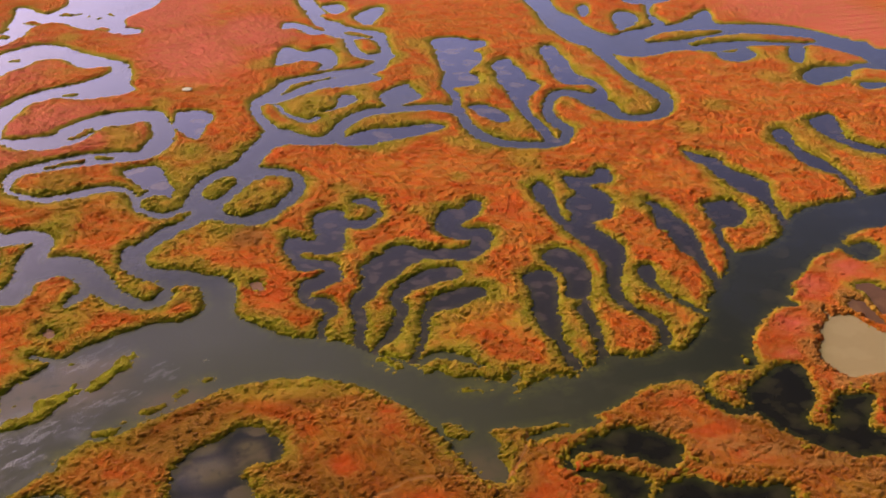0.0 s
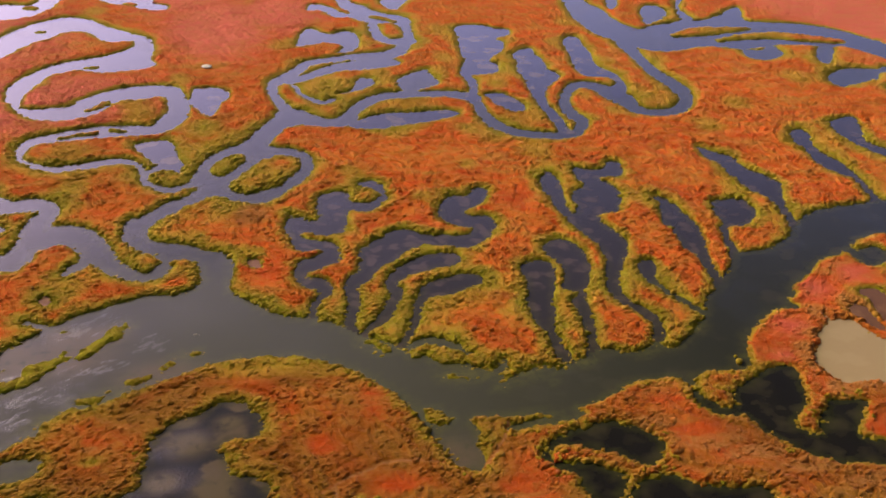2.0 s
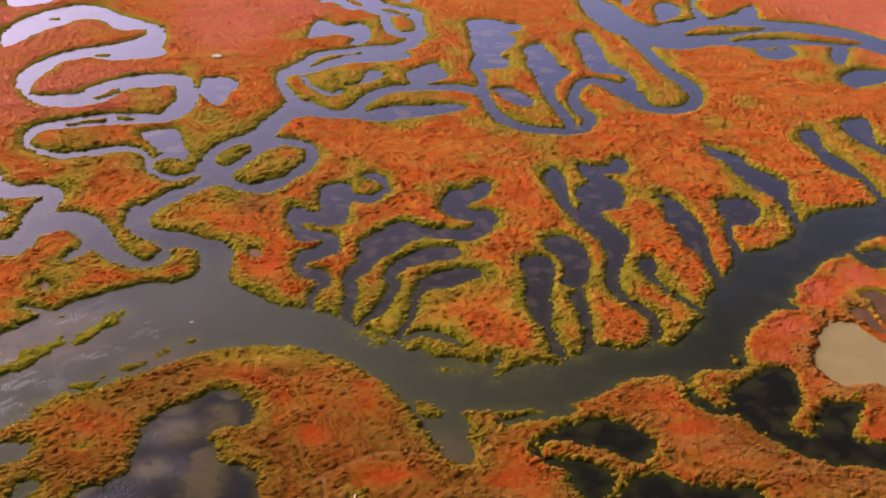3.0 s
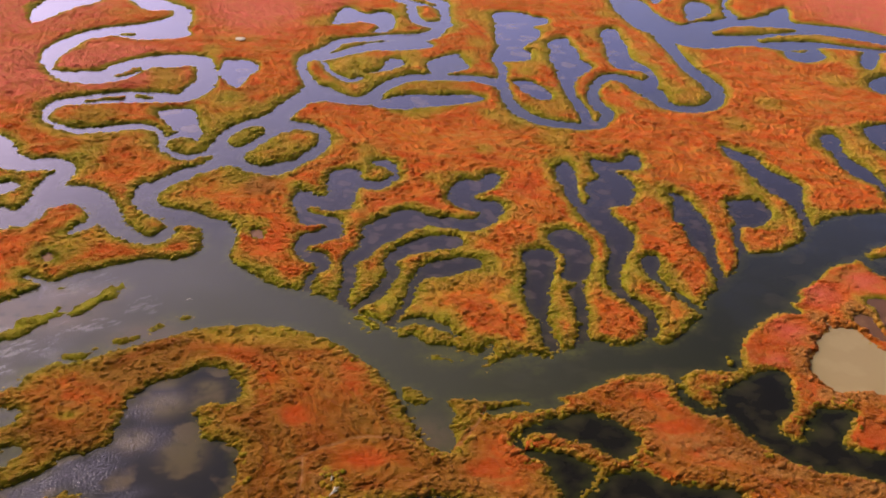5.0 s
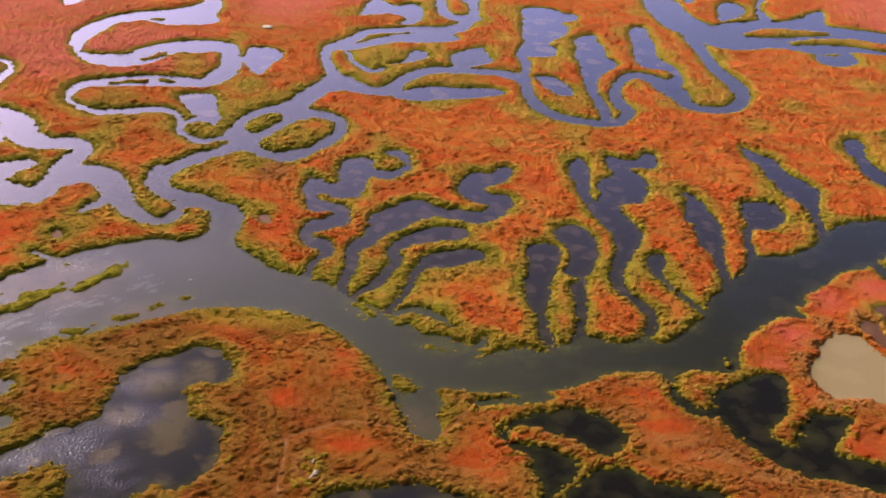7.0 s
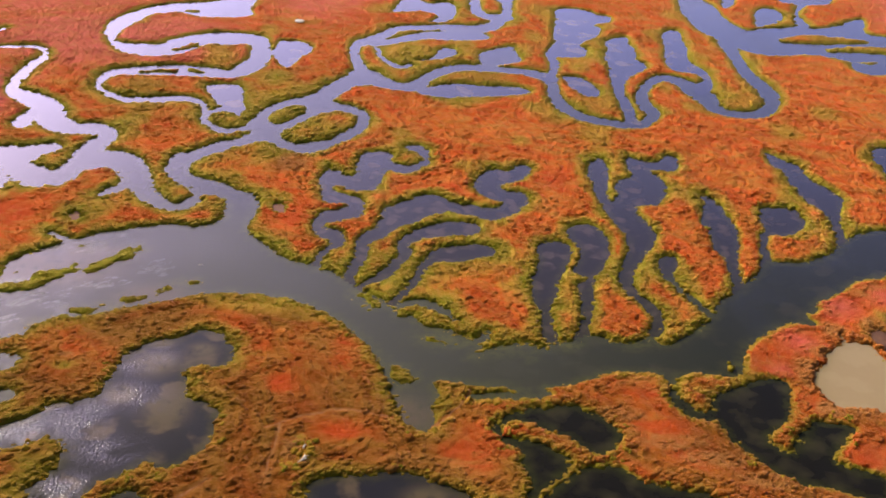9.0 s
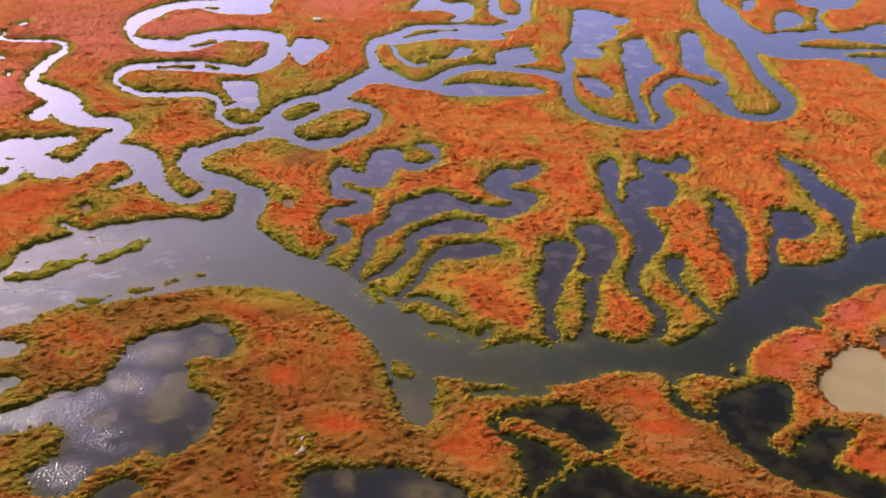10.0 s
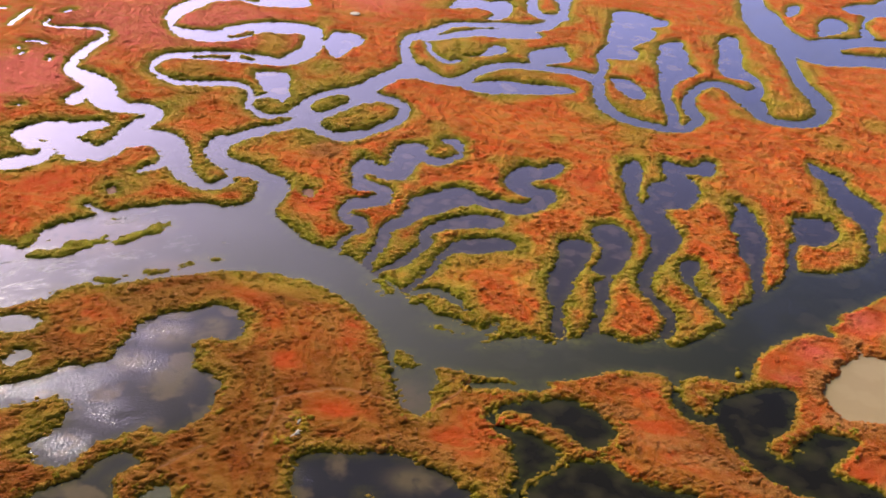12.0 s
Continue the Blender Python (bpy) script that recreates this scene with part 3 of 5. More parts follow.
water_outline("finger creek", (-33.6, 273.8), (-31.5, 277.4), (-27.6, 282.0), (-25.0, 287.2), (-21.9, 294.0), (-21.9, 298.7), (-21.4, 303.5), (-19.2, 307.9), (-14.9, 312.0), (-9.9, 315.3), (-4.4, 316.4), (0.8, 316.1), (1.9, 312.2), (-1.2, 308.3), (-6.4, 308.0), (-12.0, 306.0), (-16.8, 303.3), (-18.6, 301.1), (-18.3, 296.2), (-20.4, 290.5), (-22.6, 285.0), (-25.5, 280.9), (-29.9, 277.5), (-32.4, 272.2))
water_outline("finger creek", (-25.5, 266.4), (-20.7, 274.5), (-18.5, 279.6), (-16.8, 285.0), (-15.8, 289.3), (-13.0, 294.7), (-11.1, 299.1), (-5.5, 301.6), (-0.1, 302.9), (4.8, 301.9), (5.3, 298.0), (2.1, 295.6), (-3.5, 293.2), (-7.2, 291.6), (-11.4, 291.2), (-13.3, 288.6), (-14.9, 283.0), (-16.8, 278.5), (-19.4, 273.6), (-22.7, 269.1), (-24.6, 265.9))
water_stroke("finger creek", (-21.7, 268.0, 2.2), (-18.8, 269.7, 2.1), (-15.7, 270.2, 2.9), (-12.2, 269.3, 3.6), (-8.5, 265.9, 2.8), (-6.4, 262.9, 1.8))
water_outline("finger creek", (18.3, 304.9), (23.1, 307.6), (27.7, 305.3), (27.9, 300.6), (24.9, 292.8), (21.5, 280.9), (18.9, 272.5), (18.5, 268.3), (18.8, 264.1), (18.5, 256.1), (16.0, 255.4), (15.3, 259.6), (15.9, 267.6), (14.8, 273.6), (14.5, 279.7), (14.9, 285.7), (17.6, 294.8), (17.9, 299.8))
water_outline("finger creek", (29.5, 316.7), (34.5, 319.3), (38.7, 315.4), (39.6, 308.3), (38.2, 299.6), (34.9, 291.8), (32.4, 287.5), (30.9, 281.5), (30.3, 273.9), (29.6, 269.7), (27.5, 264.5), (26.2, 256.7), (22.6, 255.5), (25.1, 262.4), (26.7, 269.0), (27.2, 276.3), (27.1, 282.5), (28.9, 285.2), (31.4, 287.1), (28.5, 288.5), (27.2, 290.5), (29.6, 298.4), (30.5, 303.4), (29.3, 307.4), (27.9, 311.1))
water_outline("finger creek", (40.5, 362.0), (45.2, 369.9), (47.7, 367.7), (47.1, 360.2), (43.9, 339.9), (45.5, 336.3), (47.4, 341.2), (48.4, 347.8), (51.2, 354.2), (54.9, 355.6), (54.4, 365.8), (56.9, 372.5), (60.5, 370.4), (65.6, 369.6), (69.9, 374.9), (73.5, 375.6), (73.1, 367.5), (69.0, 361.8), (64.9, 362.4), (61.7, 362.3), (64.2, 358.0), (65.3, 350.3), (63.7, 343.6), (59.6, 335.6), (55.7, 334.4), (52.4, 332.7), (52.3, 325.9), (54.6, 319.9), (54.3, 312.0), (46.9, 297.3), (43.6, 289.5), (42.6, 283.1), (47.0, 274.1), (48.1, 269.2), (45.9, 262.5), (42.4, 256.4), (40.4, 257.0), (44.5, 265.7), (44.3, 271.7), (39.7, 282.3), (39.8, 288.8), (42.8, 298.3), (45.3, 308.7), (44.7, 316.5), (40.6, 336.3), (40.6, 347.6), (40.1, 354.8))
water_outline("finger pool", (53.5, 300.9), (57.3, 302.4), (57.5, 297.3), (55.0, 293.3), (51.5, 290.8), (51.7, 296.0))
water_stroke("finger creek", (53.2, 292.1, 3.1), (54.9, 285.5, 2.3), (57.2, 279.3, 2.2), (59.7, 273.8, 1.9), (61.4, 269.6, 2.1))
water_outline("finger creek", (75.2, 344.3), (78.7, 342.9), (80.1, 336.9), (80.8, 327.7), (81.1, 319.0), (79.2, 311.3), (76.0, 302.3), (74.5, 293.4), (73.4, 284.9), (69.9, 282.5), (71.0, 289.0), (71.8, 296.0), (72.6, 303.2), (71.0, 307.5), (71.8, 315.3), (71.8, 321.5), (71.0, 323.8), (73.6, 331.8), (75.0, 338.3))
water_outline("finger creek", (92.7, 335.8), (97.5, 338.2), (103.5, 337.6), (105.0, 332.5), (103.7, 325.9), (98.8, 320.6), (94.4, 318.8), (90.3, 318.6), (87.3, 311.1), (86.1, 303.5), (85.4, 298.7), (82.6, 299.4), (84.6, 307.8), (87.0, 317.4), (90.5, 322.8), (89.8, 327.4))
water_outline("finger creek", (108.6, 383.2), (111.8, 379.4), (117.9, 373.0), (117.0, 364.8), (119.4, 358.7), (122.7, 352.4), (123.6, 347.0), (119.3, 338.1), (116.9, 329.2), (113.8, 318.7), (112.9, 313.8), (109.3, 312.2), (112.5, 323.5), (113.5, 332.5), (113.1, 337.4), (110.7, 342.9), (109.5, 350.8), (109.3, 363.0), (109.8, 368.4), (107.2, 372.5))
water_outline("finger creek", (152.8, 393.0), (157.5, 393.7), (157.0, 386.6), (153.2, 378.2), (153.6, 369.1), (155.0, 360.0), (154.4, 351.8), (153.8, 343.9), (151.8, 334.2), (151.2, 327.0), (147.5, 328.0), (150.5, 339.1), (150.4, 347.5), (146.8, 354.4), (145.9, 362.5), (147.9, 373.6), (148.0, 384.0))
water_outline("finger creek", (172.3, 399.0), (180.5, 403.7), (185.8, 403.7), (183.6, 395.9), (178.1, 384.0), (176.6, 378.0), (179.4, 371.0), (184.8, 365.3), (198.9, 353.7), (192.7, 345.8), (179.8, 358.4), (174.5, 363.9), (171.7, 370.7), (170.3, 376.0), (169.5, 382.5), (169.5, 388.4))
water_outline("dark pond", (53.1, 236.9), (59.3, 239.7), (66.2, 243.5), (71.0, 243.5), (72.4, 240.5), (70.6, 235.9), (69.1, 230.2), (66.5, 227.4), (62.1, 223.3), (62.0, 220.2), (64.8, 217.7), (67.9, 221.3), (71.4, 226.1), (74.3, 228.9), (78.0, 228.6), (82.2, 226.8), (80.1, 223.8), (75.9, 219.2), (74.1, 215.7), (76.4, 213.6), (84.0, 209.5), (79.2, 203.2), (71.3, 206.4), (65.3, 207.6), (61.3, 210.3), (57.8, 213.6), (55.6, 216.9), (53.5, 220.7), (52.6, 224.2), (51.2, 226.8), (46.1, 228.2), (43.7, 230.6), (43.3, 233.0), (44.9, 234.2), (48.8, 230.4), (51.2, 232.1))
water_stroke("side creek", (45.5, 244.3, 2.0), (43.7, 239.8, 2.0), (43.7, 236.0, 2.4), (44.7, 231.7, 2.9))
water_stroke("side creek", (-3.4, 231.4, 1.2), (0.0, 232.2, 1.9), (3.7, 232.7, 2.2), (7.6, 233.0, 2.2), (10.9, 233.6, 1.9), (14.5, 234.6, 1.2))
water_outline("tan pond", (93.3, 264.8), (93.4, 261.7), (98.2, 261.1), (100.1, 256.0), (102.6, 250.3), (109.8, 245.5), (108.8, 237.5), (95.5, 233.1), (88.7, 234.9), (82.8, 234.5), (79.9, 238.5), (79.6, 242.5), (80.6, 247.1), (83.0, 250.4), (86.0, 251.9), (85.7, 254.8), (89.3, 258.0), (92.2, 261.4))
water_outline("mud pool", (109.9, 274.8), (114.9, 274.9), (117.3, 270.8), (121.8, 266.3), (117.2, 260.1), (108.8, 258.9), (108.1, 262.5), (109.6, 268.5))
water_outline("mud pool", (103.6, 268.5), (106.2, 266.2), (106.4, 261.4), (105.3, 254.0), (102.9, 257.7), (102.3, 261.8), (101.3, 264.3))
water_outline("side pool", (121.2, 296.0), (129.4, 298.5), (130.5, 293.5), (126.5, 288.7), (121.5, 287.1), (119.7, 290.2))
water_stroke("side pool", (118.7, 300.6, 3.6), (120.4, 298.6, 3.4), (121.7, 294.7, 4.2))
water_outline("crescent pond", (1.5, 220.2), (2.1, 223.6), (5.5, 226.4), (11.8, 229.0), (18.2, 230.1), (21.9, 229.2), (25.6, 226.4), (28.4, 222.4), (28.6, 219.8), (26.2, 216.1), (23.2, 214.3), (20.2, 215.9), (17.9, 218.3), (14.3, 221.1), (10.0, 223.2), (5.6, 224.2), (2.9, 221.8), (2.8, 219.1), (5.7, 218.1), (10.6, 217.4), (13.6, 214.8), (16.6, 212.2), (14.7, 207.9), (11.3, 203.9), (9.0, 201.1), (8.0, 193.8), (4.8, 193.3), (6.8, 200.7), (7.8, 204.2), (7.4, 208.4), (6.2, 211.4), (7.7, 212.9), (5.8, 214.7), (3.4, 215.8))
water_outline("south pond", (18.8, 209.5), (23.6, 211.1), (27.0, 210.0), (30.3, 207.1), (34.8, 205.7), (39.2, 204.4), (44.7, 202.9), (39.7, 190.7), (17.1, 182.9), (11.9, 190.7), (9.1, 197.1), (13.0, 203.4), (15.9, 206.9))
water_outline("reed pond", (-36.5, 200.9), (-33.0, 203.3), (-26.3, 204.7), (-18.3, 205.8), (-13.5, 204.8), (-8.7, 202.3), (-3.9, 199.3), (-0.3, 196.0), (2.2, 189.1), (-3.6, 181.1), (-18.5, 176.1), (-30.4, 179.7), (-34.1, 187.8), (-36.1, 195.2))
land_stroke("pond islet", (-22.6, 193.8, 0.9), (-20.2, 193.5, 1.1))
water_outline("west pond", (-117.9, 203.7), (-109.3, 210.1), (-103.7, 213.7), (-98.5, 216.0), (-95.3, 218.7), (-93.7, 222.1), (-89.1, 223.4), (-84.9, 225.9), (-84.3, 229.4), (-83.0, 240.6), (-79.8, 245.2), (-76.6, 248.1), (-71.5, 249.9), (-69.5, 252.4), (-65.4, 252.9), (-61.2, 250.7), (-58.9, 244.8), (-59.7, 239.9), (-62.1, 238.7), (-65.0, 239.3), (-67.4, 238.4), (-68.0, 234.8), (-66.0, 229.5), (-66.3, 226.2), (-63.9, 226.6), (-58.9, 223.3), (-57.7, 216.4), (-58.1, 211.5), (-60.4, 209.3), (-62.7, 205.2), (-67.2, 204.4), (-70.3, 206.6), (-71.1, 203.7), (-74.0, 200.6), (-77.7, 198.2), (-79.3, 193.7), (-82.8, 191.3), (-86.4, 192.0), (-89.0, 194.5), (-89.5, 198.7), (-86.4, 201.0), (-86.4, 209.3), (-89.8, 211.6), (-90.9, 212.8), (-94.3, 209.5), (-100.2, 206.5), (-105.7, 203.1), (-114.2, 197.1))
water_outline("south west pond", (-84.1, 179.7), (-82.7, 183.6), (-79.6, 186.4), (-75.6, 190.2), (-74.0, 194.6), (-71.7, 197.5), (-68.2, 197.3), (-66.8, 195.0), (-68.6, 192.2), (-70.0, 189.6), (-68.6, 184.9), (-67.5, 178.0), (-78.1, 173.5))
water_outline("south west pool", (-63.3, 186.8), (-61.9, 189.0), (-59.8, 189.4), (-56.6, 186.8), (-57.4, 182.2), (-61.8, 182.4))
water_outline("west pool", (-123.1, 237.0), (-115.6, 238.5), (-112.2, 240.0), (-108.1, 240.0), (-105.5, 238.1), (-105.9, 235.1), (-110.4, 233.3), (-120.6, 232.2))
water_outline("west pool", (-107.1, 222.2), (-106.5, 224.9), (-104.7, 226.6), (-102.7, 225.6), (-102.6, 222.6), (-104.7, 219.9))
water_outline("mud pan", (-60.2, 320.4), (-58.4, 322.1), (-56.6, 319.3), (-57.2, 316.0), (-59.1, 316.7))
water_outline("mud pan", (-116.2, 308.2), (-115.6, 310.3), (-113.8, 308.4), (-113.7, 305.3), (-114.9, 305.4))


def distance(x, y, line, half):
    """Signed distance of points to a closed outline or a stroke of changing width: negative inside."""
    a = line
    b = np.roll(line, -1, 0) if half is None else line[1:]
    if half is not None:
        a, ha, hb = line[:-1], half[:-1], half[1:]
    best = np.full(x.shape, 1e9)
    inside = np.zeros(x.shape, bool)
    for i in range(len(a)):
        (ax, ay), (bx, by) = a[i], b[i]
        dx, dy = bx - ax, by - ay
        t = np.clip(((x - ax) * dx + (y - ay) * dy) / (dx * dx + dy * dy + 1e-12), 0, 1)
        d = np.hypot(x - ax - t * dx, y - ay - t * dy)
        if half is None:
            if dy:
                inside ^= ((ay > y) != (by > y)) & (x < ax + (y - ay) / dy * dx)
        else:
            d = d - (ha[i] + t * (hb[i] - ha[i]))
        best = np.minimum(best, d)
    return np.where(inside, -best, best) if half is None else best


def lattice(x, y, seed):
    """Smooth value noise between 0 and 1."""
    xi, yi = np.floor(x).astype(np.int64), np.floor(y).astype(np.int64)
    fx, fy = x - xi, y - yi
    fx, fy = fx * fx * (3 - 2 * fx), fy * fy * (3 - 2 * fy)

    def h(i, j):
        n = (i * 374761393 + j * 668265263 + seed * 974711) & 0x7FFFFFFF
        n = ((n ^ (n >> 13)) * 1274126177) & 0x7FFFFFFF
        return ((n ^ (n >> 16)) & 0xFFFF) / 65535.0

    return (h(xi, yi) * (1 - fx) + h(xi + 1, yi) * fx) * (1 - fy) + (h(xi, yi + 1) * (1 - fx) + h(xi + 1, yi + 1) * fx) * fy


def fbm(x, y, size, seed, octaves=3):
    total, amp, norm = 0.0, 1.0, 0.0
    for k in range(octaves):
        total = total + amp * lattice(x / size * 2**k, y / size * 2**k, seed + k)
        norm, amp = norm + amp, amp * 0.5
    return total / norm


def shore(x, y):
    """Distance from the water's edge: positive on land, negative in the water."""
    d = np.full(x.shape, 25.0)
    # ragged banks
    wx = x + 1.3 * (fbm(x, y, 3.2, 11) - 0.5) + 0.8 * (fbm(x, y, 0.9, 12, 2) - 0.5)
    wy = y + 1.6 * (fbm(x, y, 3.2, 21) - 0.5) + 0.8 * (fbm(x, y, 0.9, 22, 2) - 0.5)
    for name, sign, line, half in PLAN:
        reach = 14 + (half.max() if half is not None else 0)
        lo, hi = line.min(0) - reach, line.max(0) + reach
        m = np.nonzero((x > lo[0]) & (x < hi[0]) & (y > lo[1]) & (y < hi[1]))
        if not len(m[0]):
            continue
        s = distance(wx[m], wy[m], line, half)
        if name in ("sedge bar", "river islet"):     # patchy stands
            s = s + 3.2 * (fbm(x[m], y[m], 2.6, 17) - 0.47)
        d[m] = np.minimum(d[m], s) if sign > 0 else np.maximum(d[m], -s)
    return d


# patches of growth: centre and half widths, in metres
HEADLAND = ((81, 260, 9, 8), (96, 278, 10, 9), (72, 248, 5, 4), (113, 285, 10, 10), (81, 236, 5, 4), (82, 217, 6, 4), (38, 222, 6, 5))
CRIMSON = HEADLAND + ((-33, 248, 4, 7), (-46, 233, 4, 4), (-31, 218, 6, 3.5), (43, 214, 7, 4), (-3, 210, 5, 5), (-70, 573, 31, 63), (-88, 661, 29, 68), (-37, 597, 21, 43), (-181, 393, 15, 24), (-133, 306, 9, 11), (-117, 340, 8, 10), (268, 558, 49, 107), (73, 252, 10, 10),
           (77, 236, 8, 7), (37, 222, 8, 6), (28, 209, 6, 4), (82, 217, 8, 6), (-6, 212, 6, 5), (37, 236, 5, 4), (2, 217, 9, 7), (90, 268, 9, 9),
           (103, 286, 8, 8), (-56, 314, 8, 8), (27, 347, 8, 10))
BROWN = ((-81, 256, 22, 22), (-64, 188, 21, 16), (-52, 228, 16, 14), (-102, 227, 13, 12), (48, 218, 20, 16), (-60, 350, 6, 8), (-50, 259, 12, 6), (-17, 207, 10, 8), (-25, 228, 45, 16), (-85, 205, 40, 14))
# far patches whose pink paints in the haze of distance
HAZE_PINK = ((-70, 573, 31, 63), (-88, 661, 40, 68), (-37, 597, 25, 43), (-181, 393, 25, 34), (-150, 470, 60, 45), (-190, 560, 60, 80), (268, 558, 49, 107), (60, 690, 150, 50))
PALE = ((-58, 352, 6, 8), (-96, 240, 2.5, 1.2), (79, 233, 4, 4), (86, 256, 5, 3), (92, 266, 4, 4), (104, 247, 4, 6), (80, 250, 3, 4), (91, 246, 4, 16), (78, 246, 3, 8), (86, 232, 8, 3), (95, 258, 6, 6), (104, 268, 5, 7), (48, 214, 9, 3), (40, 219, 8, 3), (58, 208, 9, 3), (70, 201, 9, 3), (23, 223, 5, 3), (10, 215, 5, 2), (30, 228, 6, 3), (-41, 211, 2, 5), (-45, 205, 1.5, 7))
SEDGE = ((-91, 204, 6, 5), (-92, 197, 6, 6), (-80, 191, 4, 3), (-66, 201, 4, 2), (-95, 236, 4, 2.5), (-40, 213, 1.5, 1.5), (-40, 215, 2, 2), (-90, 194, 3, 3), (-37, 195, 2, 3), (-28, 271, 4, 3), (-19, 227, 2, 4), (-95, 286, 4, 3))
# orange growth almost down to the water
FLAME = ((-25, 342, 20, 13), (-6, 345, 12, 10), (-98, 300, 20, 12), (-38, 370, 14, 10))
# orange growth thinned by straw and olive
STRAWY = ((-77, 345, 13, 12), (0, 282, 12, 12), (-8, 262, 10, 6), (6, 296, 9, 8), (-38, 200, 12, 8), (-55, 262, 16, 5), (-45, 232, 8, 8), (-94, 250, 10, 6), (-60, 320, 4, 16))
SHRUBBY = ((-65, 393, 6, 8), (-53, 382, 11, 15), (-25, 472, 14, 23), (-4, 473, 12, 19), (9, 444, 20, 32), (57, 481, 10, 16), (45, 419, 11, 16), (84, 445, 7, 11), (112, 440, 12, 18), (-99, 451, 13, 20), (-122, 410, 18, 25), (-23, 366, 6, 7), (-73, 431, 8, 12), (-93, 328, 6, 7), (-78, 317, 5, 5), (58, 291, 8, 8), (21, 272, 4, 4), (-25, 293, 6, 6), (-17, 288, 4, 4), (-57, 293, 9, 9), (6, 254, 8, 7), (50, 238, 5, 4), (-10, 229, 5, 4), (-38, 210, 3, 4))
SHRUBBY_MIDDLE = ((-109, 312, 10, 11), (73, 341, 8, 9), (105, 348, 8, 9), (-3, 356, 5, 6), (-67, 357, 9, 11), (19, 380, 6, 8), (169, 380, 11, 14), (-24, 381, 6, 8), (-116, 382, 8, 11), (47, 388, 12, 16), (122, 403, 11, 15), (34, 407, 11, 15), (-74, 410, 8, 11), (28, 412, 8, 10), (-100, 418, 6, 9), (-64, 420, 7, 10), (-3, 420, 13, 19), (90, 424, 7, 10), (144, 425, 11, 15))
SHRUBBY_UPPER = ((60, 425, 10, 15), (-76, 429, 9, 14), (-55, 431, 8, 11), (-104, 436, 6, 9), (-33, 444, 10, 15), (-12, 447, 8, 12), (187, 453, 13, 19), (-24, 461, 12, 18), (-105, 472, 9, 15), (-20, 473, 11, 17), (211, 474, 16, 26), (2, 488, 8, 12), (-85, 489, 8, 14), (110, 489, 7, 12), (134, 490, 11, 17), (-86, 492, 8, 14), (226, 493, 14, 23), (-144, 496, 7, 12), (35, 504, 10, 18))
SHRUBBY_EDGE = ((50, 465, 8, 12), (58, 436, 8, 10), (28, 485, 9, 14), (92, 521, 7, 14), (75, 475, 4, 12), (110, 557, 10, 16), (105, 489, 8, 12), (74, 530, 6, 12), (27, 416, 8, 7), (181, 531, 22, 9), (208, 517, 26, 9), (66, 505, 8, 13), (-130, 518, 7, 13), (127, 526, 9, 15), (25, 530, 11, 19), (0, 534, 11, 20), (-41, 537, 9, 17), (-88, 541, 7, 12), (41, 552, 11, 21), (2, 553, 7, 13), (163, 568, 16, 30), (-23, 578, 10, 20), (121, 580, 12, 24), (-31, 595, 10, 20), (-87, 611, 7, 13), (-66, 611, 7, 15), (-134, 613, 12, 18), (-51, 618, 8, 16))
SHRUBBY_FAR = SHRUBBY_MIDDLE + SHRUBBY_UPPER + SHRUBBY_EDGE
TRACKS = [smooth(t, False) for t in (
    ((-47.0, 218.0), (-42.7, 220.8), (-36.9, 223.2), (-32.2, 224.9), (-26.4, 224.5), (-20.5, 222.8)),
    ((-44.6, 219.6), (-44.5, 214.9), (-44.9, 209.2), (-45.1, 202.9)),
    ((-12.7, 219.2), (-8.2, 225.0), (-5.4, 229.0), (-3.5, 234.2)),
    ((-65.1, 187.3), (-63.1, 192.6), (-60.1, 196.9), (-55.9, 201.9)))]


def patches(x, y, table):
    best = np.zeros(x.shape)
    for cx, cy, rx, ry in table:
        best = np.maximum(best, np.exp(-((x - cx) / rx) ** 2 - ((y - cy) / ry) ** 2))
    return best


def bars(x, y):
    """1 on the low bars and islets in the water, 0 elsewhere."""
    on = np.zeros(x.shape)
    for name, sign, line, half in PLAN:
        if sign < 0 and name not in ("creek islet", "west spit", "far lake islet", "reed bar"):
            lo, hi = line.min(0) - 8, line.max(0) + 8
            m = np.nonzero((x > lo[0]) & (x < hi[0]) & (y > lo[1]) & (y < hi[1]))
            if len(m[0]):
                on[m] = np.maximum(on[m], distance(x[m], y[m], line, half) < 1.2)
    return on


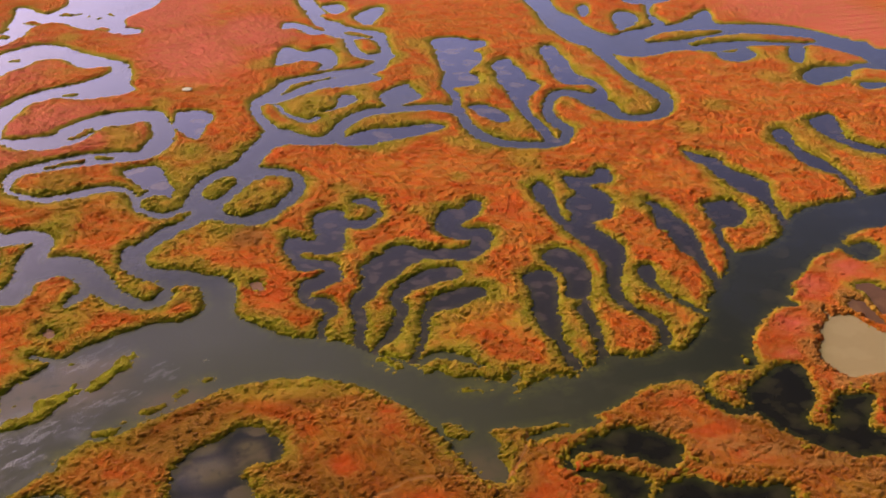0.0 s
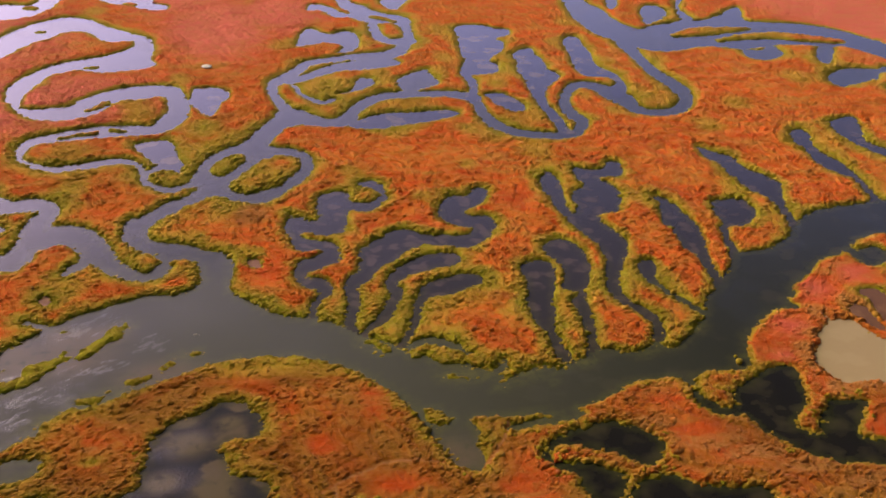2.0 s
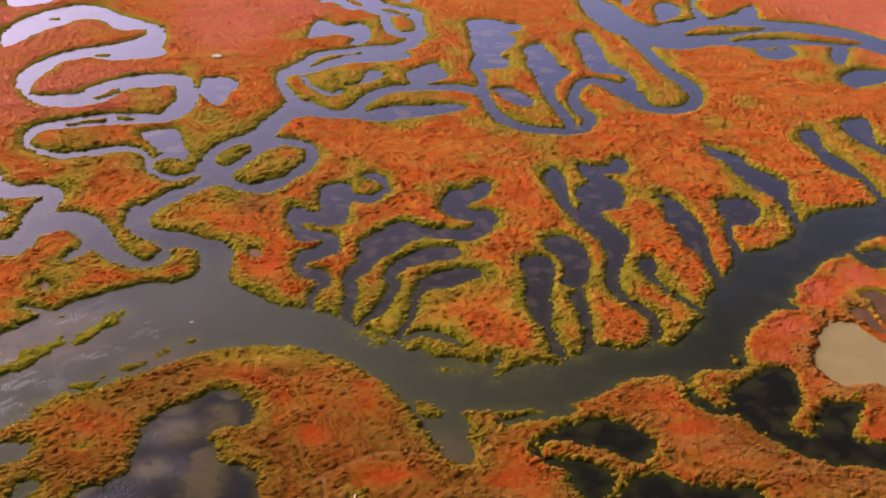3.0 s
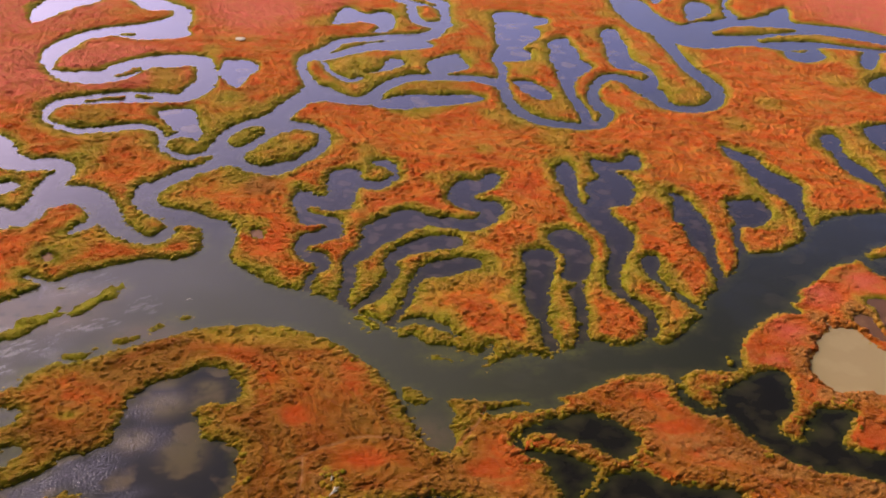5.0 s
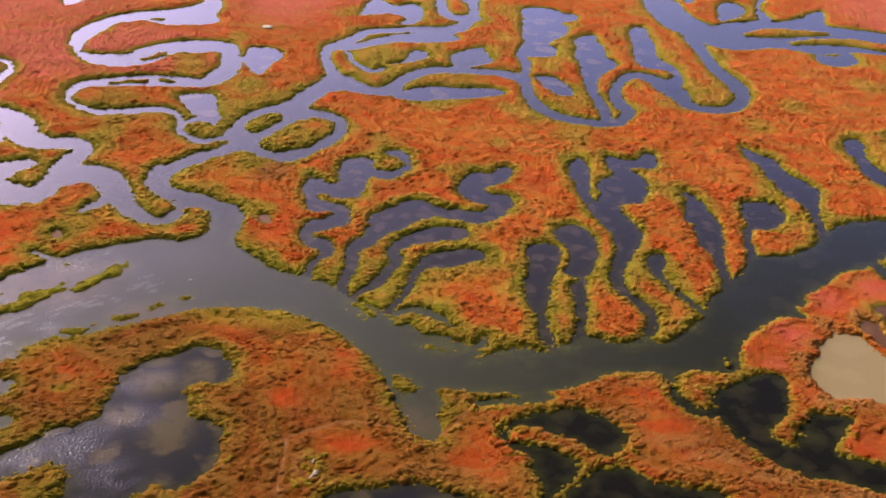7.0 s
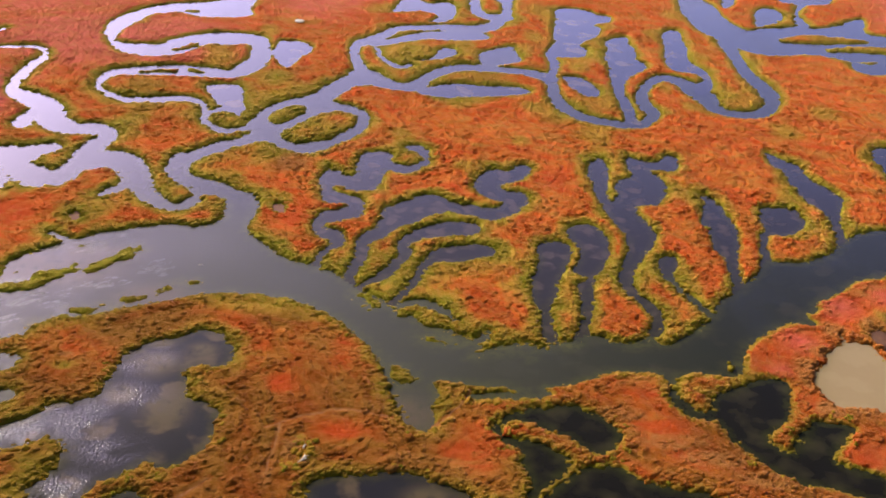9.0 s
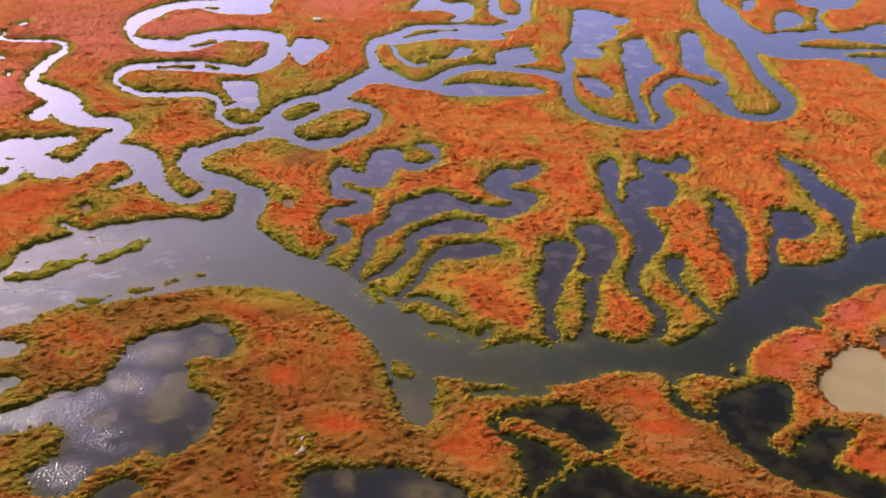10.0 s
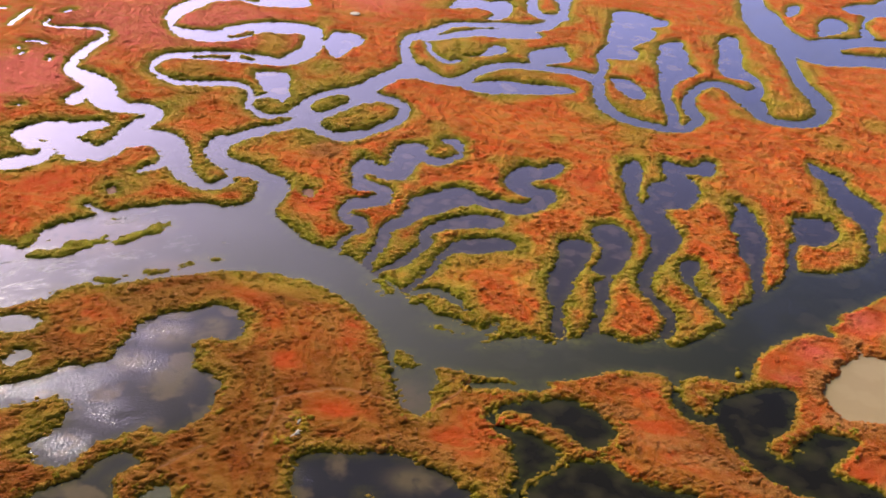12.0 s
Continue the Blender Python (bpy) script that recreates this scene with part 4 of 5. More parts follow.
def zones(x, y, d):
    """How far inland, how red, and how brown the growth is (near darkening painted in), 0 to 1 each."""
    belt = 2.5 + 15.0 * np.clip(fbm(x, y, 38, 33, 3) * 2.0 - 0.62, 0, 1) * np.clip((520 - y) / 130, 0.65, 1) * (1 - 0.8 * patches(x, y, FLAME))
    inland = np.clip((d - 0.2) / belt + 0.75 * (fbm(x, y, 8, 31, 4) - 0.47) * np.clip(d / 2.5, 0, 1), 0, 1)
    inland = inland * (1 - 0.9 * patches(x, y, SEDGE)) * (1 - 0.7 * patches(x, y, SHRUBBY)) * (1 - 0.75 * patches(x, y, SHRUBBY_FAR))
    inland = inland * (1 - 0.5 * patches(x, y, STRAWY))
    crimson = patches(x, y, CRIMSON)
    inland = np.maximum(inland, 0.85 * np.clip(crimson * 1.3, 0, 1) * np.clip((d - 0.5) / 1.5, 0, 1))
    scrub = np.clip(1.6 * patches(x, y, ((92, 247, 19, 17),)), 0, 1)     # dry pink growth right up to the silty pond
    inland = np.maximum(inland, 0.9 * scrub * np.clip((d - 0.1) / 0.6, 0, 1))
    inland = inland * (1 - 0.75 * bars(x, y))
    red = np.clip(crimson + np.clip((y - 240) / 120, 0.12, 0.7) * (fbm(x, y, 12, 41, 4) - 0.55), 0, 1)
    # brown patches, plus near ground painted darker in place of haze farther off
    brown = np.clip(np.maximum(patches(x, y, BROWN), 0.85 * np.clip((280 - y) / 60, 0, 1) * np.clip((40 - x) / 50, 0.8, 1)) * (1 - 0.6 * crimson) + 0.5 * (fbm(x, y, 25, 51) - 0.5), 0, 1)
    return np.stack((inland, red, brown, np.ones(x.shape)), -1)


def cells(x, y, size, seed):
    """Packed cushions, drawn out one way: 1 at the middle of each cell, 0 where cells meet."""
    x, y = 0.72 * (0.88 * x + 0.48 * y), 1.25 * (0.88 * y - 0.48 * x)
    x = x / size + 0.7 * (lattice(x / size * 0.9, y / size * 0.9, seed + 5) - 0.5)
    y = y / size + 0.7 * (lattice(x * 0.9 + 31, y / size * 0.9, seed + 6) - 0.5)
    xi, yi = np.floor(x), np.floor(y)
    near = np.full(x.shape, 9.0)
    for i in (-1, 0, 1):
        for j in (-1, 0, 1):
            cx, cy = xi + i, yi + j
            k = np.sin(cx * 127.1 + cy * 311.7 + seed) * 43758.5453
            k2 = np.sin(cx * 269.5 + cy * 183.3 + seed) * 43758.5453
            px, py = cx + (k - np.floor(k)), cy + (k2 - np.floor(k2))
            near = np.minimum(near, (x - px) ** 2 + (y - py) ** 2)
    return np.clip(1 - near * 1.7, 0, 1) ** 0.8


def level(x, y, d):
    """The lie of the land without its growth."""
    swale = np.clip(fbm(x * 0.6, y * 1.2, 9, 78, 4) - 0.42, 0, 1) * np.clip((d - 2) / 5, 0, 1) * np.clip((y - 290) / 100, 0, 1)
    far = np.clip((y - 310) / 120, 0, 1)
    bank = np.clip((d + 0.6 + 1.2 * far) / (2.0 + 1.6 * far), 0, 1)
    return -0.45 + bank * bank * (3 - 2 * bank) * (0.54 + 0.30 * fbm(x, y, 16, 71, 3) + 1.8 * swale)


def ribs(x, y, d):
    """Low winding ridges of growth that follow the banks, 0 to 1."""
    u = d / 1.5 + 5.0 * fbm(x, y, 9, 61, 3)
    v = 0.30 * x + 0.16 * y + 3.0 * fbm(x, y, 12, 62, 2)
    crest = 1 - np.abs(2 * lattice(u, v, 63) - 1)
    return 0.65 * crest**1.2 + 0.35 * lattice(2.1 * u + 7, 2.3 * v, 64)


def height(x, y, d):
    far = np.clip((y - 290) / 100, 0, 1)
    flat = np.clip(patches(x, y, CRIMSON) * 1.3, 0, 1) * (1 - 0.7 * np.clip((y - 420) / 60, 0, 1))
    rough = np.clip(fbm(x, y, 13, 75, 3) * 2.4 - 0.75, 0.12, 0.7) * (1 - 0.6 * flat)
    rim = np.exp(-np.maximum(d - 1.2, 0) / 3.6)
    lumps = 0.50 * cells(x, y, 2.1, 3) + 0.24 * (1 - 0.6 * far) * cells(x, y, 1.2, 8) + (0.15 + 0.35 * far) * cells(x, y, 4.5, 5)
    ridge = ribs(x, y, d) * (0.45 + 0.65 * (1 - 0.3 * far) * cells(x, y, 1.7, 9)) * np.clip((d + 0.3) / 3.5, 0.15, 1)
    relief = 0.52 * lumps * np.maximum(rough, rim) + (0.72 + 0.42 * far) * (1 - 0.5 * flat) * ridge
    return level(x, y, d) + relief * np.clip((d + 0.1 + 0.6 * far) / (2.0 + 1.4 * far), 0, 1) * (1 - 0.45 * bars(x, y))


def spread(lo, hi, count, far, rings):
    """Even steps from lo to hi, then ever longer ones out to far on both sides."""
    core = np.linspace(lo, hi, count)
    out = np.geomspace(1, 1 + far, rings + 1)[1:] - 1
    return np.concatenate((lo - out[::-1], core, hi + out))


def shade_smooth(me):
    me.polygons.foreach_set("use_smooth", np.ones(len(me.polygons), bool))


def trodden(x, y):
    """1 along the worn tracks, 0 away from them."""
    on = np.zeros(x.shape)
    for line in TRACKS:
        m = np.nonzero((x > line[:, 0].min() - 4) & (x < line[:, 0].max() + 4) & (y > line[:, 1].min() - 4) & (y < line[:, 1].max() + 4))
        if len(m[0]):
            off = distance(x[m], y[m], line, np.zeros(len(line))) + 0.8 * (fbm(x[m], y[m], 2.0, 95, 2) - 0.5)
            on[m] = np.maximum(on[m], np.exp(-(off / 0.75) ** 2))
    return on


def bands(x, y):
    """Stands of one growth or another, drawn out along the banks."""
    d = shore(x, y)
    u, v = d / 5.0 + 4.0 * fbm(x, y, 22, 65, 3), 0.10 * x + 0.06 * y + 2.5 * fbm(x, y, 18, 66, 3)
    return 0.7 * lattice(u, v, 67) + 0.3 * lattice(3.1 * u, 3.3 * v, 68)


def growth(x, y, tip):
    pink = np.maximum(patches(x, y, HAZE_PINK), 0.5 * patches(x, y, HEADLAND[:4]))
    return np.stack((pink, np.broadcast_to(tip, x.shape), np.maximum(patches(x, y, PALE), trodden(x, y)), bands(x, y)), -1)


def colour(me, zone, more=None):
    if more is not None:
        me.color_attributes.new("growth", "FLOAT_COLOR", "POINT").data.foreach_set("color", more.astype(np.float32).ravel())
    me.color_attributes.new("zone", "FLOAT_COLOR", "POINT").data.foreach_set("color", zone.astype(np.float32).ravel())


def grid_mesh(name, xs, ys, zs):
    n, k = xs.shape
    i = np.arange(n * k).reshape(n, k)
    quads = np.stack((i[:-1, :-1], i[:-1, 1:], i[1:, 1:], i[1:, :-1]), -1).reshape(-1, 4)
    me = bpy.data.meshes.new(name)
    me.vertices.add(n * k)
    me.vertices.foreach_set("co", np.stack((xs, ys, zs), -1).astype(np.float32).ravel())
    me.loops.add(quads.size)
    me.loops.foreach_set("vertex_index", quads.astype(np.int32).ravel())
    me.polygons.add(len(quads))
    me.polygons.foreach_set("loop_start", np.arange(0, quads.size, 4, dtype=np.int32))
    me.update(calc_edges=True)
    shade_smooth(me)
    return me


# ---- ground: one sheet, finer towards the near bank, out to the horizon ----
rows = np.concatenate((-np.geomspace(3200, 160, 9) + 158, np.arange(0, 169, 2.5), 170 + 570 * np.linspace(0, 1, 750) ** 1.5, 740 + np.geomspace(4, 3600, 16)))
wide = 0.42 + 0.58 * np.clip((rows - 150) / 600, 0, 1)
cols = spread(-300, 330, 890, 4000, 14)
gx = cols[None, :] * wide[:, None]
gy = np.repeat(rows[:, None], len(cols), 1)
gd = shore(gx, gy)
gz = height(gx, gy, gd)
worn = trodden(gx, gy)
gz = gz * (1 - 0.6 * worn) + level(gx, gy, gd) * 0.6 * worn
me = grid_mesh("ground", gx, gy, gz)
colour(me, zones(gx, gy, gd), growth(gx, gy, np.clip((gz - level(gx, gy, gd)) / 0.9, 0, 1)))
me.materials.append(GROUND)
tagged(new("ground", me), "orange and red salt marsh with olive banks, cut by creeks", "ground", kind="structure")

# ---- water ----
# the sheet knows where it is shallow: near the banks, and over the shoals
SHOALS = ((-106, 279, 10, 8), (-115, 275, 9, 6), (-99, 286, 6, 5), (-120, 283, 7, 5), (-107, 288, 5, 4), (-83, 267, 8, 5), (-128, 274, 9, 7), (-20, 224, 8, 6))
# green weed in the shallows under these banks
SHALLOWS = ((-11.4, 255.1, 5, 3), (-4.4, 253.9, 5, 3), (6.0, 250.7, 5, 3), (39, 256, 4, 3), (46, 259, 4, 3), (55, 265, 4, 3), (8, 248, 5, 3), (22, 254, 4, 3), (-90, 261, 5, 4), (-97, 257, 6, 4), (-107, 252, 7, 4), (-82, 267, 6, 4), (-28, 270, 4, 3), (78, 262, 4, 5), (64, 222, 3, 3), (70, 222, 3, 3), (-18, 226, 3, 5), (-86, 208, 3, 3), (-88, 196, 3, 3), (18, 212, 4, 2))
# pale mud beds in the ponds
BEDS = ((-75, 239, 4.5, 4), (-66, 245, 3, 2.5), (-80, 227, 3.5, 3), (-69, 223, 4, 5), (-76, 247, 3, 2), (-61, 199, 3, 2), (-13, 199, 4, 3))
# wind ruffles these reaches
RUFFLED = ((-125, 262, 12, 6), (-112, 268, 10, 5), (-98, 273, 8, 3.5), (-104, 290, 9, 4), (-34, 196, 4, 3), (-119, 259, 12, 9), (-109, 264, 6, 5), (-107, 291, 7, 5), (-97, 295, 5, 4), (-86, 281, 4, 4), (-80, 238, 6, 5), (-80, 227, 5, 4), (-75, 240, 4, 3), (-88, 221, 9, 6), (-97, 215, 8, 7), (-83, 198, 6, 5), (-78, 209, 7, 5), (-77, 227, 7, 6), (-76, 241, 6, 5), (-86, 217, 8, 7))
wx, wy = np.meshgrid(spread(-245, 315, 226, 5000, 8), spread(165, 745, 234, 5000, 8))
wd = shore(wx, wy)
me = grid_mesh("water", wx, wy, np.zeros(wx.shape))
edge = np.maximum(0.5 * np.clip(1 + wd / 2.4, 0, 1), patches(wx, wy, SHALLOWS) * np.clip(1.15 + wd / 5.0, 0, 1))
colour(me, np.stack((edge, np.clip(patches(wx, wy, SHOALS) * 1.5, 0, 1), patches(wx, wy, RUFFLED), np.clip((60 - wx) / 90, 0, 1) * (1 - 0.55 * np.clip((-75 - wx) / 30, 0, 1)) * np.clip((330 - wy) / 20, 0, 1)), -1))
me.materials.append(WATER)
tagged(new("water", me), "still dark tidal water of the winding river and creeks", "water", kind="structure")


def pond_mesh(line, step=1.25):
    """A flat patch that reaches just under the banks of a pond."""
    lo, hi = line.min(0) - 2, line.max(0) + 2
    xs, ys = np.meshgrid(np.arange(lo[0], hi[0], step), np.arange(lo[1], hi[1], step))
    inside = distance(xs + step / 2, ys + step / 2, line, None) < 1.0
    for name, sign, bank, half in PLAN:    # the river's own water ends it
        if name.startswith("river ") and sign > 0 and half is None:
            inside &= distance(xs + step / 2, ys + step / 2, bank, None) > 0.3
    n, k = xs.shape
    faces = [(a * k + c, a * k + c + 1, (a + 1) * k + c + 1, (a + 1) * k + c) for a, c in zip(*np.nonzero(inside[:-1, :-1]))]
    used = sorted({v for f in faces for v in f})
    at = {v: i for i, v in enumerate(used)}
    me = bpy.data.meshes.new("pond")
    me.from_pydata([(xs.flat[v], ys.flat[v], 0.03) for v in used], [], [tuple(at[v] for v in f) for f in faces])
    return me


LOOKS = {"tan pond": (TAN, "silty tan water filling a pond in red marsh"), "mud pool": (MUD, "shallow brown muddy pool beside red marsh"), "mud pan": (PAN, "small bare pale mud pan"),
         "dark pond": (DARK, "almost black weedy pond water"), "crescent pond": (DARK, "dark crescent pond with weedy bottom"), "reed pond": (POND, "shallow grey pond with drowned weed below the marsh path"), "south pond": (DARK, "dark still pond with drowned weed"),
         "finger creek": (FINGER, "dark violet creek over brown mud patches"), "finger pool": (FINGER, "small dark pool among shrubs"), "west pond": (POND, "shallow pond with brown mud patches and glitter"), "south west pond": (POND, "shallow pond over brown mud"), "north pond": (POND, "violet-grey pond reflecting the sky")}
for name, sign, line, half in PLAN:
    if half is None and sign > 0 and name in LOOKS and line[:, 1].mean() < 600:
        look_mat, words = LOOKS[name]
        me = pond_mesh(line)
        px, py = np.array([(v.co.x, v.co.y) for v in me.vertices]).T
        ruffle = patches(px, py, RUFFLED)
        bank = shore(px, py)
        colour(me, np.stack((np.maximum(np.clip(1 + bank / 2.2, 0, 1), patches(px, py, SHALLOWS) * np.clip(1.15 + bank / 5.0, 0, 1)), np.clip(1.5 * patches(px, py, BEDS), 0, 1), ruffle, 0 * ruffle), -1))
        me.materials.append(look_mat)
        tagged(new("pond", me), words, "pond", kind="structure")

# ---- low shrubs and tussocks ----
rng = np.random.default_rng(5)


def scatter(y0, y1, step, slope, low=0.1, high=99.0):
    """Jittered places on land, closer together near the water."""
    pts = []
    for y in np.arange(y0, y1, step):
        w = 0.42 + 0.58 * np.clip((y - 150) / 600, 0, 1)
        x = np.arange(-285 * w, 315 * w, step)
        pts.append(np.stack((x, np.full(x.shape, y)), -1))
    p = np.concatenate(pts)
    p = p + rng.uniform(-0.5, 0.5, p.shape) * step
    d = shore(p[:, 0], p[:, 1])
    thick = fbm(p[:, 0], p[:, 1], 6, 81)
    clump = np.maximum(patches(p[:, 0], p[:, 1], SHRUBBY), patches(p[:, 0], p[:, 1], SHRUBBY_FAR))
    chance = np.clip(slope * np.exp(-np.maximum(d - 1, 0) / 4.5) + 0.7 * clump + 2.2 * (thick - 0.40 - 0.04 * np.clip((p[:, 1] - 340) / 60, 0, 1)) + 0.22 * np.clip((285 - p[:, 1]) / 40, 0, 1) + 0.5 * patches(p[:, 0], p[:, 1], PALE) - 0.55 * patches(p[:, 0], p[:, 1], CRIMSON) * (1 - 0.6 * np.clip((p[:, 1] - 420) / 60, 0, 1)), 0.03, 0.9) * (d > low) * (1 - 0.95 * np.clip(1.6 * trodden(p[:, 0], p[:, 1]), 0, 1))
    keep = (rng.uniform(0, 1, len(p)) < chance) & (d < high)
    return p[keep], d[keep]


ROUND, LOW = ((1.0, 0.0), (0.87, 0.50), (0.50, 0.88)), ((1.0, 0.0), (0.72, 0.72))


def domes(name, p, d, size, sides=7, rings=LOW):
    """Irregular cushions of growth, drawn out one way, joined into one mesh."""
    n, count = len(p), sides * len(rings) + 1
    near = np.clip((300 - p[:, 1]) / 50, 0, 1)
    rim = np.exp(-np.maximum(d - 1, 0) / 4)
    r = size * np.clip(rng.lognormal(-0.30, 0.34 + 0.10 * near, n), 0.35, 1.6 + 0.4 * near) * (0.75 + 0.3 * rim)
    h = r * rng.uniform(0.42, 0.74, n) * (0.68 + 0.22 * rim) * (1 - 0.3 * np.clip((p[:, 1] - 360) / 120, 0, 1))
    low = bars(p[:, 0], p[:, 1])
    r, h = r * (1 - 0.3 * low), h * (1 - 0.3 * low)
    z0 = np.maximum(height(p[:, 0], p[:, 1], d), -0.1) - (0.24 + 0.04 * near) * r
    ang = np.arange(sides) / sides * 2 * np.pi
    v = np.zeros((n, count, 3))
    turn, lean = rng.uniform(0, 6.3, n), rng.normal(0.5, 0.4, n)
    edge = rng.uniform(0.75, 1.25, (n, sides))
    for k, (rad, up) in enumerate(rings):
        aa = ang[None, :] + turn[:, None] + 0.2 * k
        wob = (0.6 * edge + 0.4 * rng.uniform(0.75, 1.25, (n, sides))) * (1 + 0.36 * np.cos(2 * (aa - lean[:, None])))
        v[:, k * sides:(k + 1) * sides, 0] = p[:, :1] + np.cos(aa) * r[:, None] * rad * wob
        v[:, k * sides:(k + 1) * sides, 1] = p[:, 1:] + np.sin(aa) * r[:, None] * rad * wob
        v[:, k * sides:(k + 1) * sides, 2] = (z0 + up * h)[:, None] + 0.12 * up * h[:, None] * rng.uniform(-1, 1, (n, sides))
    v[:, -1, 0], v[:, -1, 1], v[:, -1, 2] = p[:, 0] + 0.2 * r * rng.uniform(-1, 1, n), p[:, 1] + 0.2 * r * rng.uniform(-1, 1, n), z0 + h
    a = np.arange(sides)
    b = (a + 1) % sides
    tri = [np.stack((a + (len(rings) - 1) * sides, b + (len(rings) - 1) * sides, np.full(sides, count - 1)), -1)]
    for k in range(len(rings) - 1):
        o, q = k * sides, (k + 1) * sides
        tri += [np.stack((o + a, o + b, q + b), -1), np.stack((o + a, q + b, q + a), -1)]
    tris = (np.concatenate(tri)[None] + (np.arange(n) * count)[:, None, None]).reshape(-1, 3)
    me = bpy.data.meshes.new(name)
    me.vertices.add(n * count)
    me.vertices.foreach_set("co", v.astype(np.float32).ravel())
    me.loops.add(tris.size)
    me.loops.foreach_set("vertex_index", tris.astype(np.int32).ravel())
    me.polygons.add(len(tris))
    me.polygons.foreach_set("loop_start", np.arange(0, tris.size, 3, dtype=np.int32))
    me.update(calc_edges=True)
    shade_smooth(me)
    zone = zones(p[:, 0], p[:, 1], d)
    tip = np.concatenate((np.repeat([0.75 * up for rad, up in rings], sides), [1.0]))
    more = growth(p[:, 0], p[:, 1], 0.0)
    more = np.repeat(more[:, None], count, 1)
    more[..., 1] = tip[None, :]
    colour(me, np.repeat(zone[:, None], count, 1), more)
    me.materials.append(SHRUB)
    return me


for y0, y1, step, size, rings in ((172, 315, 0.74, 0.74, ROUND), (315, 470, 1.1, 1.0, LOW), (470, 740, 1.9, 1.3, LOW)):
    p, d = scatter(y0, y1, step, 0.8, 0.35 * size)
    tagged(new("marsh_shrubs", domes("marsh_shrubs", p, d, size, 6, rings)), "low olive and orange shrubs crowding the marsh banks", "shrubs", kind="stuff")


p, d = scatter(172, 360, 0.85, 0.35, -0.5, 0.2)
wet, wet_d = scatter(172, 300, 0.55, 0.9, -1.5, 0.1)
stand = rng.uniform(0, 1, len(wet)) < 1.2 * patches(wet[:, 0], wet[:, 1], SHALLOWS) * np.clip(1.1 + wet_d / 1.4, 0, 1)
p, d = np.concatenate((p, wet[stand])), np.concatenate((d, wet_d[stand]))
tagged(new("sedge", domes("sedge", p, d, 0.52)), "low green sedge standing in the shallows along the banks", "sedge", kind="stuff")


def ribbon(line, half):
    """A worn strip of bare ground along a line."""
    t = np.gradient(line, axis=0)
    n = np.stack((-t[:, 1], t[:, 0]), -1) / np.hypot(t[:, 0], t[:, 1])[:, None]
    w = half * (0.75 + 0.5 * fbm(line[:, 0], line[:, 1], 2.5, 91))[:, None]
    verts = np.concatenate((line + n * w, line + n * w * 0.35, line - n * w * 0.35, line - n * w))
    k = len(line)
    away = shore(line[:, 0], line[:, 1])
    base = 0.4 * height(line[:, 0], line[:, 1], away) + 0.6 * level(line[:, 0], line[:, 1], away)
    z = np.concatenate((base - 0.05, base + 0.06, base + 0.06, base - 0.05))
    me = bpy.data.meshes.new("footpath")
    me.from_pydata([(x, y, h) for (x, y), h in zip(verts, z)], [], [(i + r * k, i + 1 + r * k, i + 1 + (r + 1) * k, i + (r + 1) * k) for r in range(3) for i in range(k - 1)])
    me.materials.append(TRACK)
    return me


for line in TRACKS:
    dense = smooth(line[::3], False, 12)
    dense = dense + np.stack((fbm(dense[:, 0], dense[:, 1], 2.0, 93), fbm(dense[:, 0], dense[:, 1], 2.0, 97)), -1) - 0.5
    tagged(new("footpath", ribbon(dense, 0.15)), "narrow bare trodden path across the orange marsh", "path", kind="structure")


def ground_z(x, y):
    px, py = np.array([float(x)]), np.array([float(y)])
    return float(height(px, py, shore(px, py))[0])


def part(name, bm, material, parent, label=""):
    me = bpy.data.meshes.new(name)
    bm.to_mesh(me)
    bm.free()
    me.materials.append(material)
    shade_smooth(me)
    ob = new(name, me)
    ob.parent = parent
    return tagged(ob, label)


def thing(name, x, y, z, turn, label, category, group=""):
    ob = new(name)
    ob.matrix_basis = pose(x, y, z, 0, 0, turn)
    return tagged(ob, label, category, group)


# ---- overturned boat far out on the red flat ----
def overturned_boat(x, y, turn):
    ob = thing("overturned_boat", x, y, ground_z(x, y) + 0.05, turn, "white overturned wooden boat lying on red marsh", "boat")
    bm = bmesh.new()
    rings, sides = 11, 9
    grid = []
    for i in range(rings):
        u = i / (rings - 1) * 2 - 1
        beam, rise = 2.3 * (1 - abs(u) ** 2.6) + 0.04, 0.42 * (1 - 0.45 * abs(u) ** 3)
        grid.append([bm.verts.new((2.4 * u, beam * math.cos(math.pi * k / (sides - 1)), rise * math.sin(math.pi * k / (sides - 1)) ** 0.4)) for k in range(sides)])
    for a, b in zip(grid, grid[1:]):
        for k in range(sides - 1):
            bm.faces.new((a[k], a[k + 1], b[k + 1], b[k]))
    part("hull", bm, CANVAS, ob)
    bm = bmesh.new()
    bmesh.ops.create_cube(bm, size=1, matrix=Matrix.LocRotScale((0, 0, 0.43), None, (3.6, 0.08, 0.12)))
    bmesh.ops.bevel(bm, geom=bm.edges[:], offset=0.02, segments=1, affect="EDGES")
    part("keel", bm, WOOD, ob, "weathered grey keel")
    return ob


overturned_boat(-74.3, 507.0, 20)


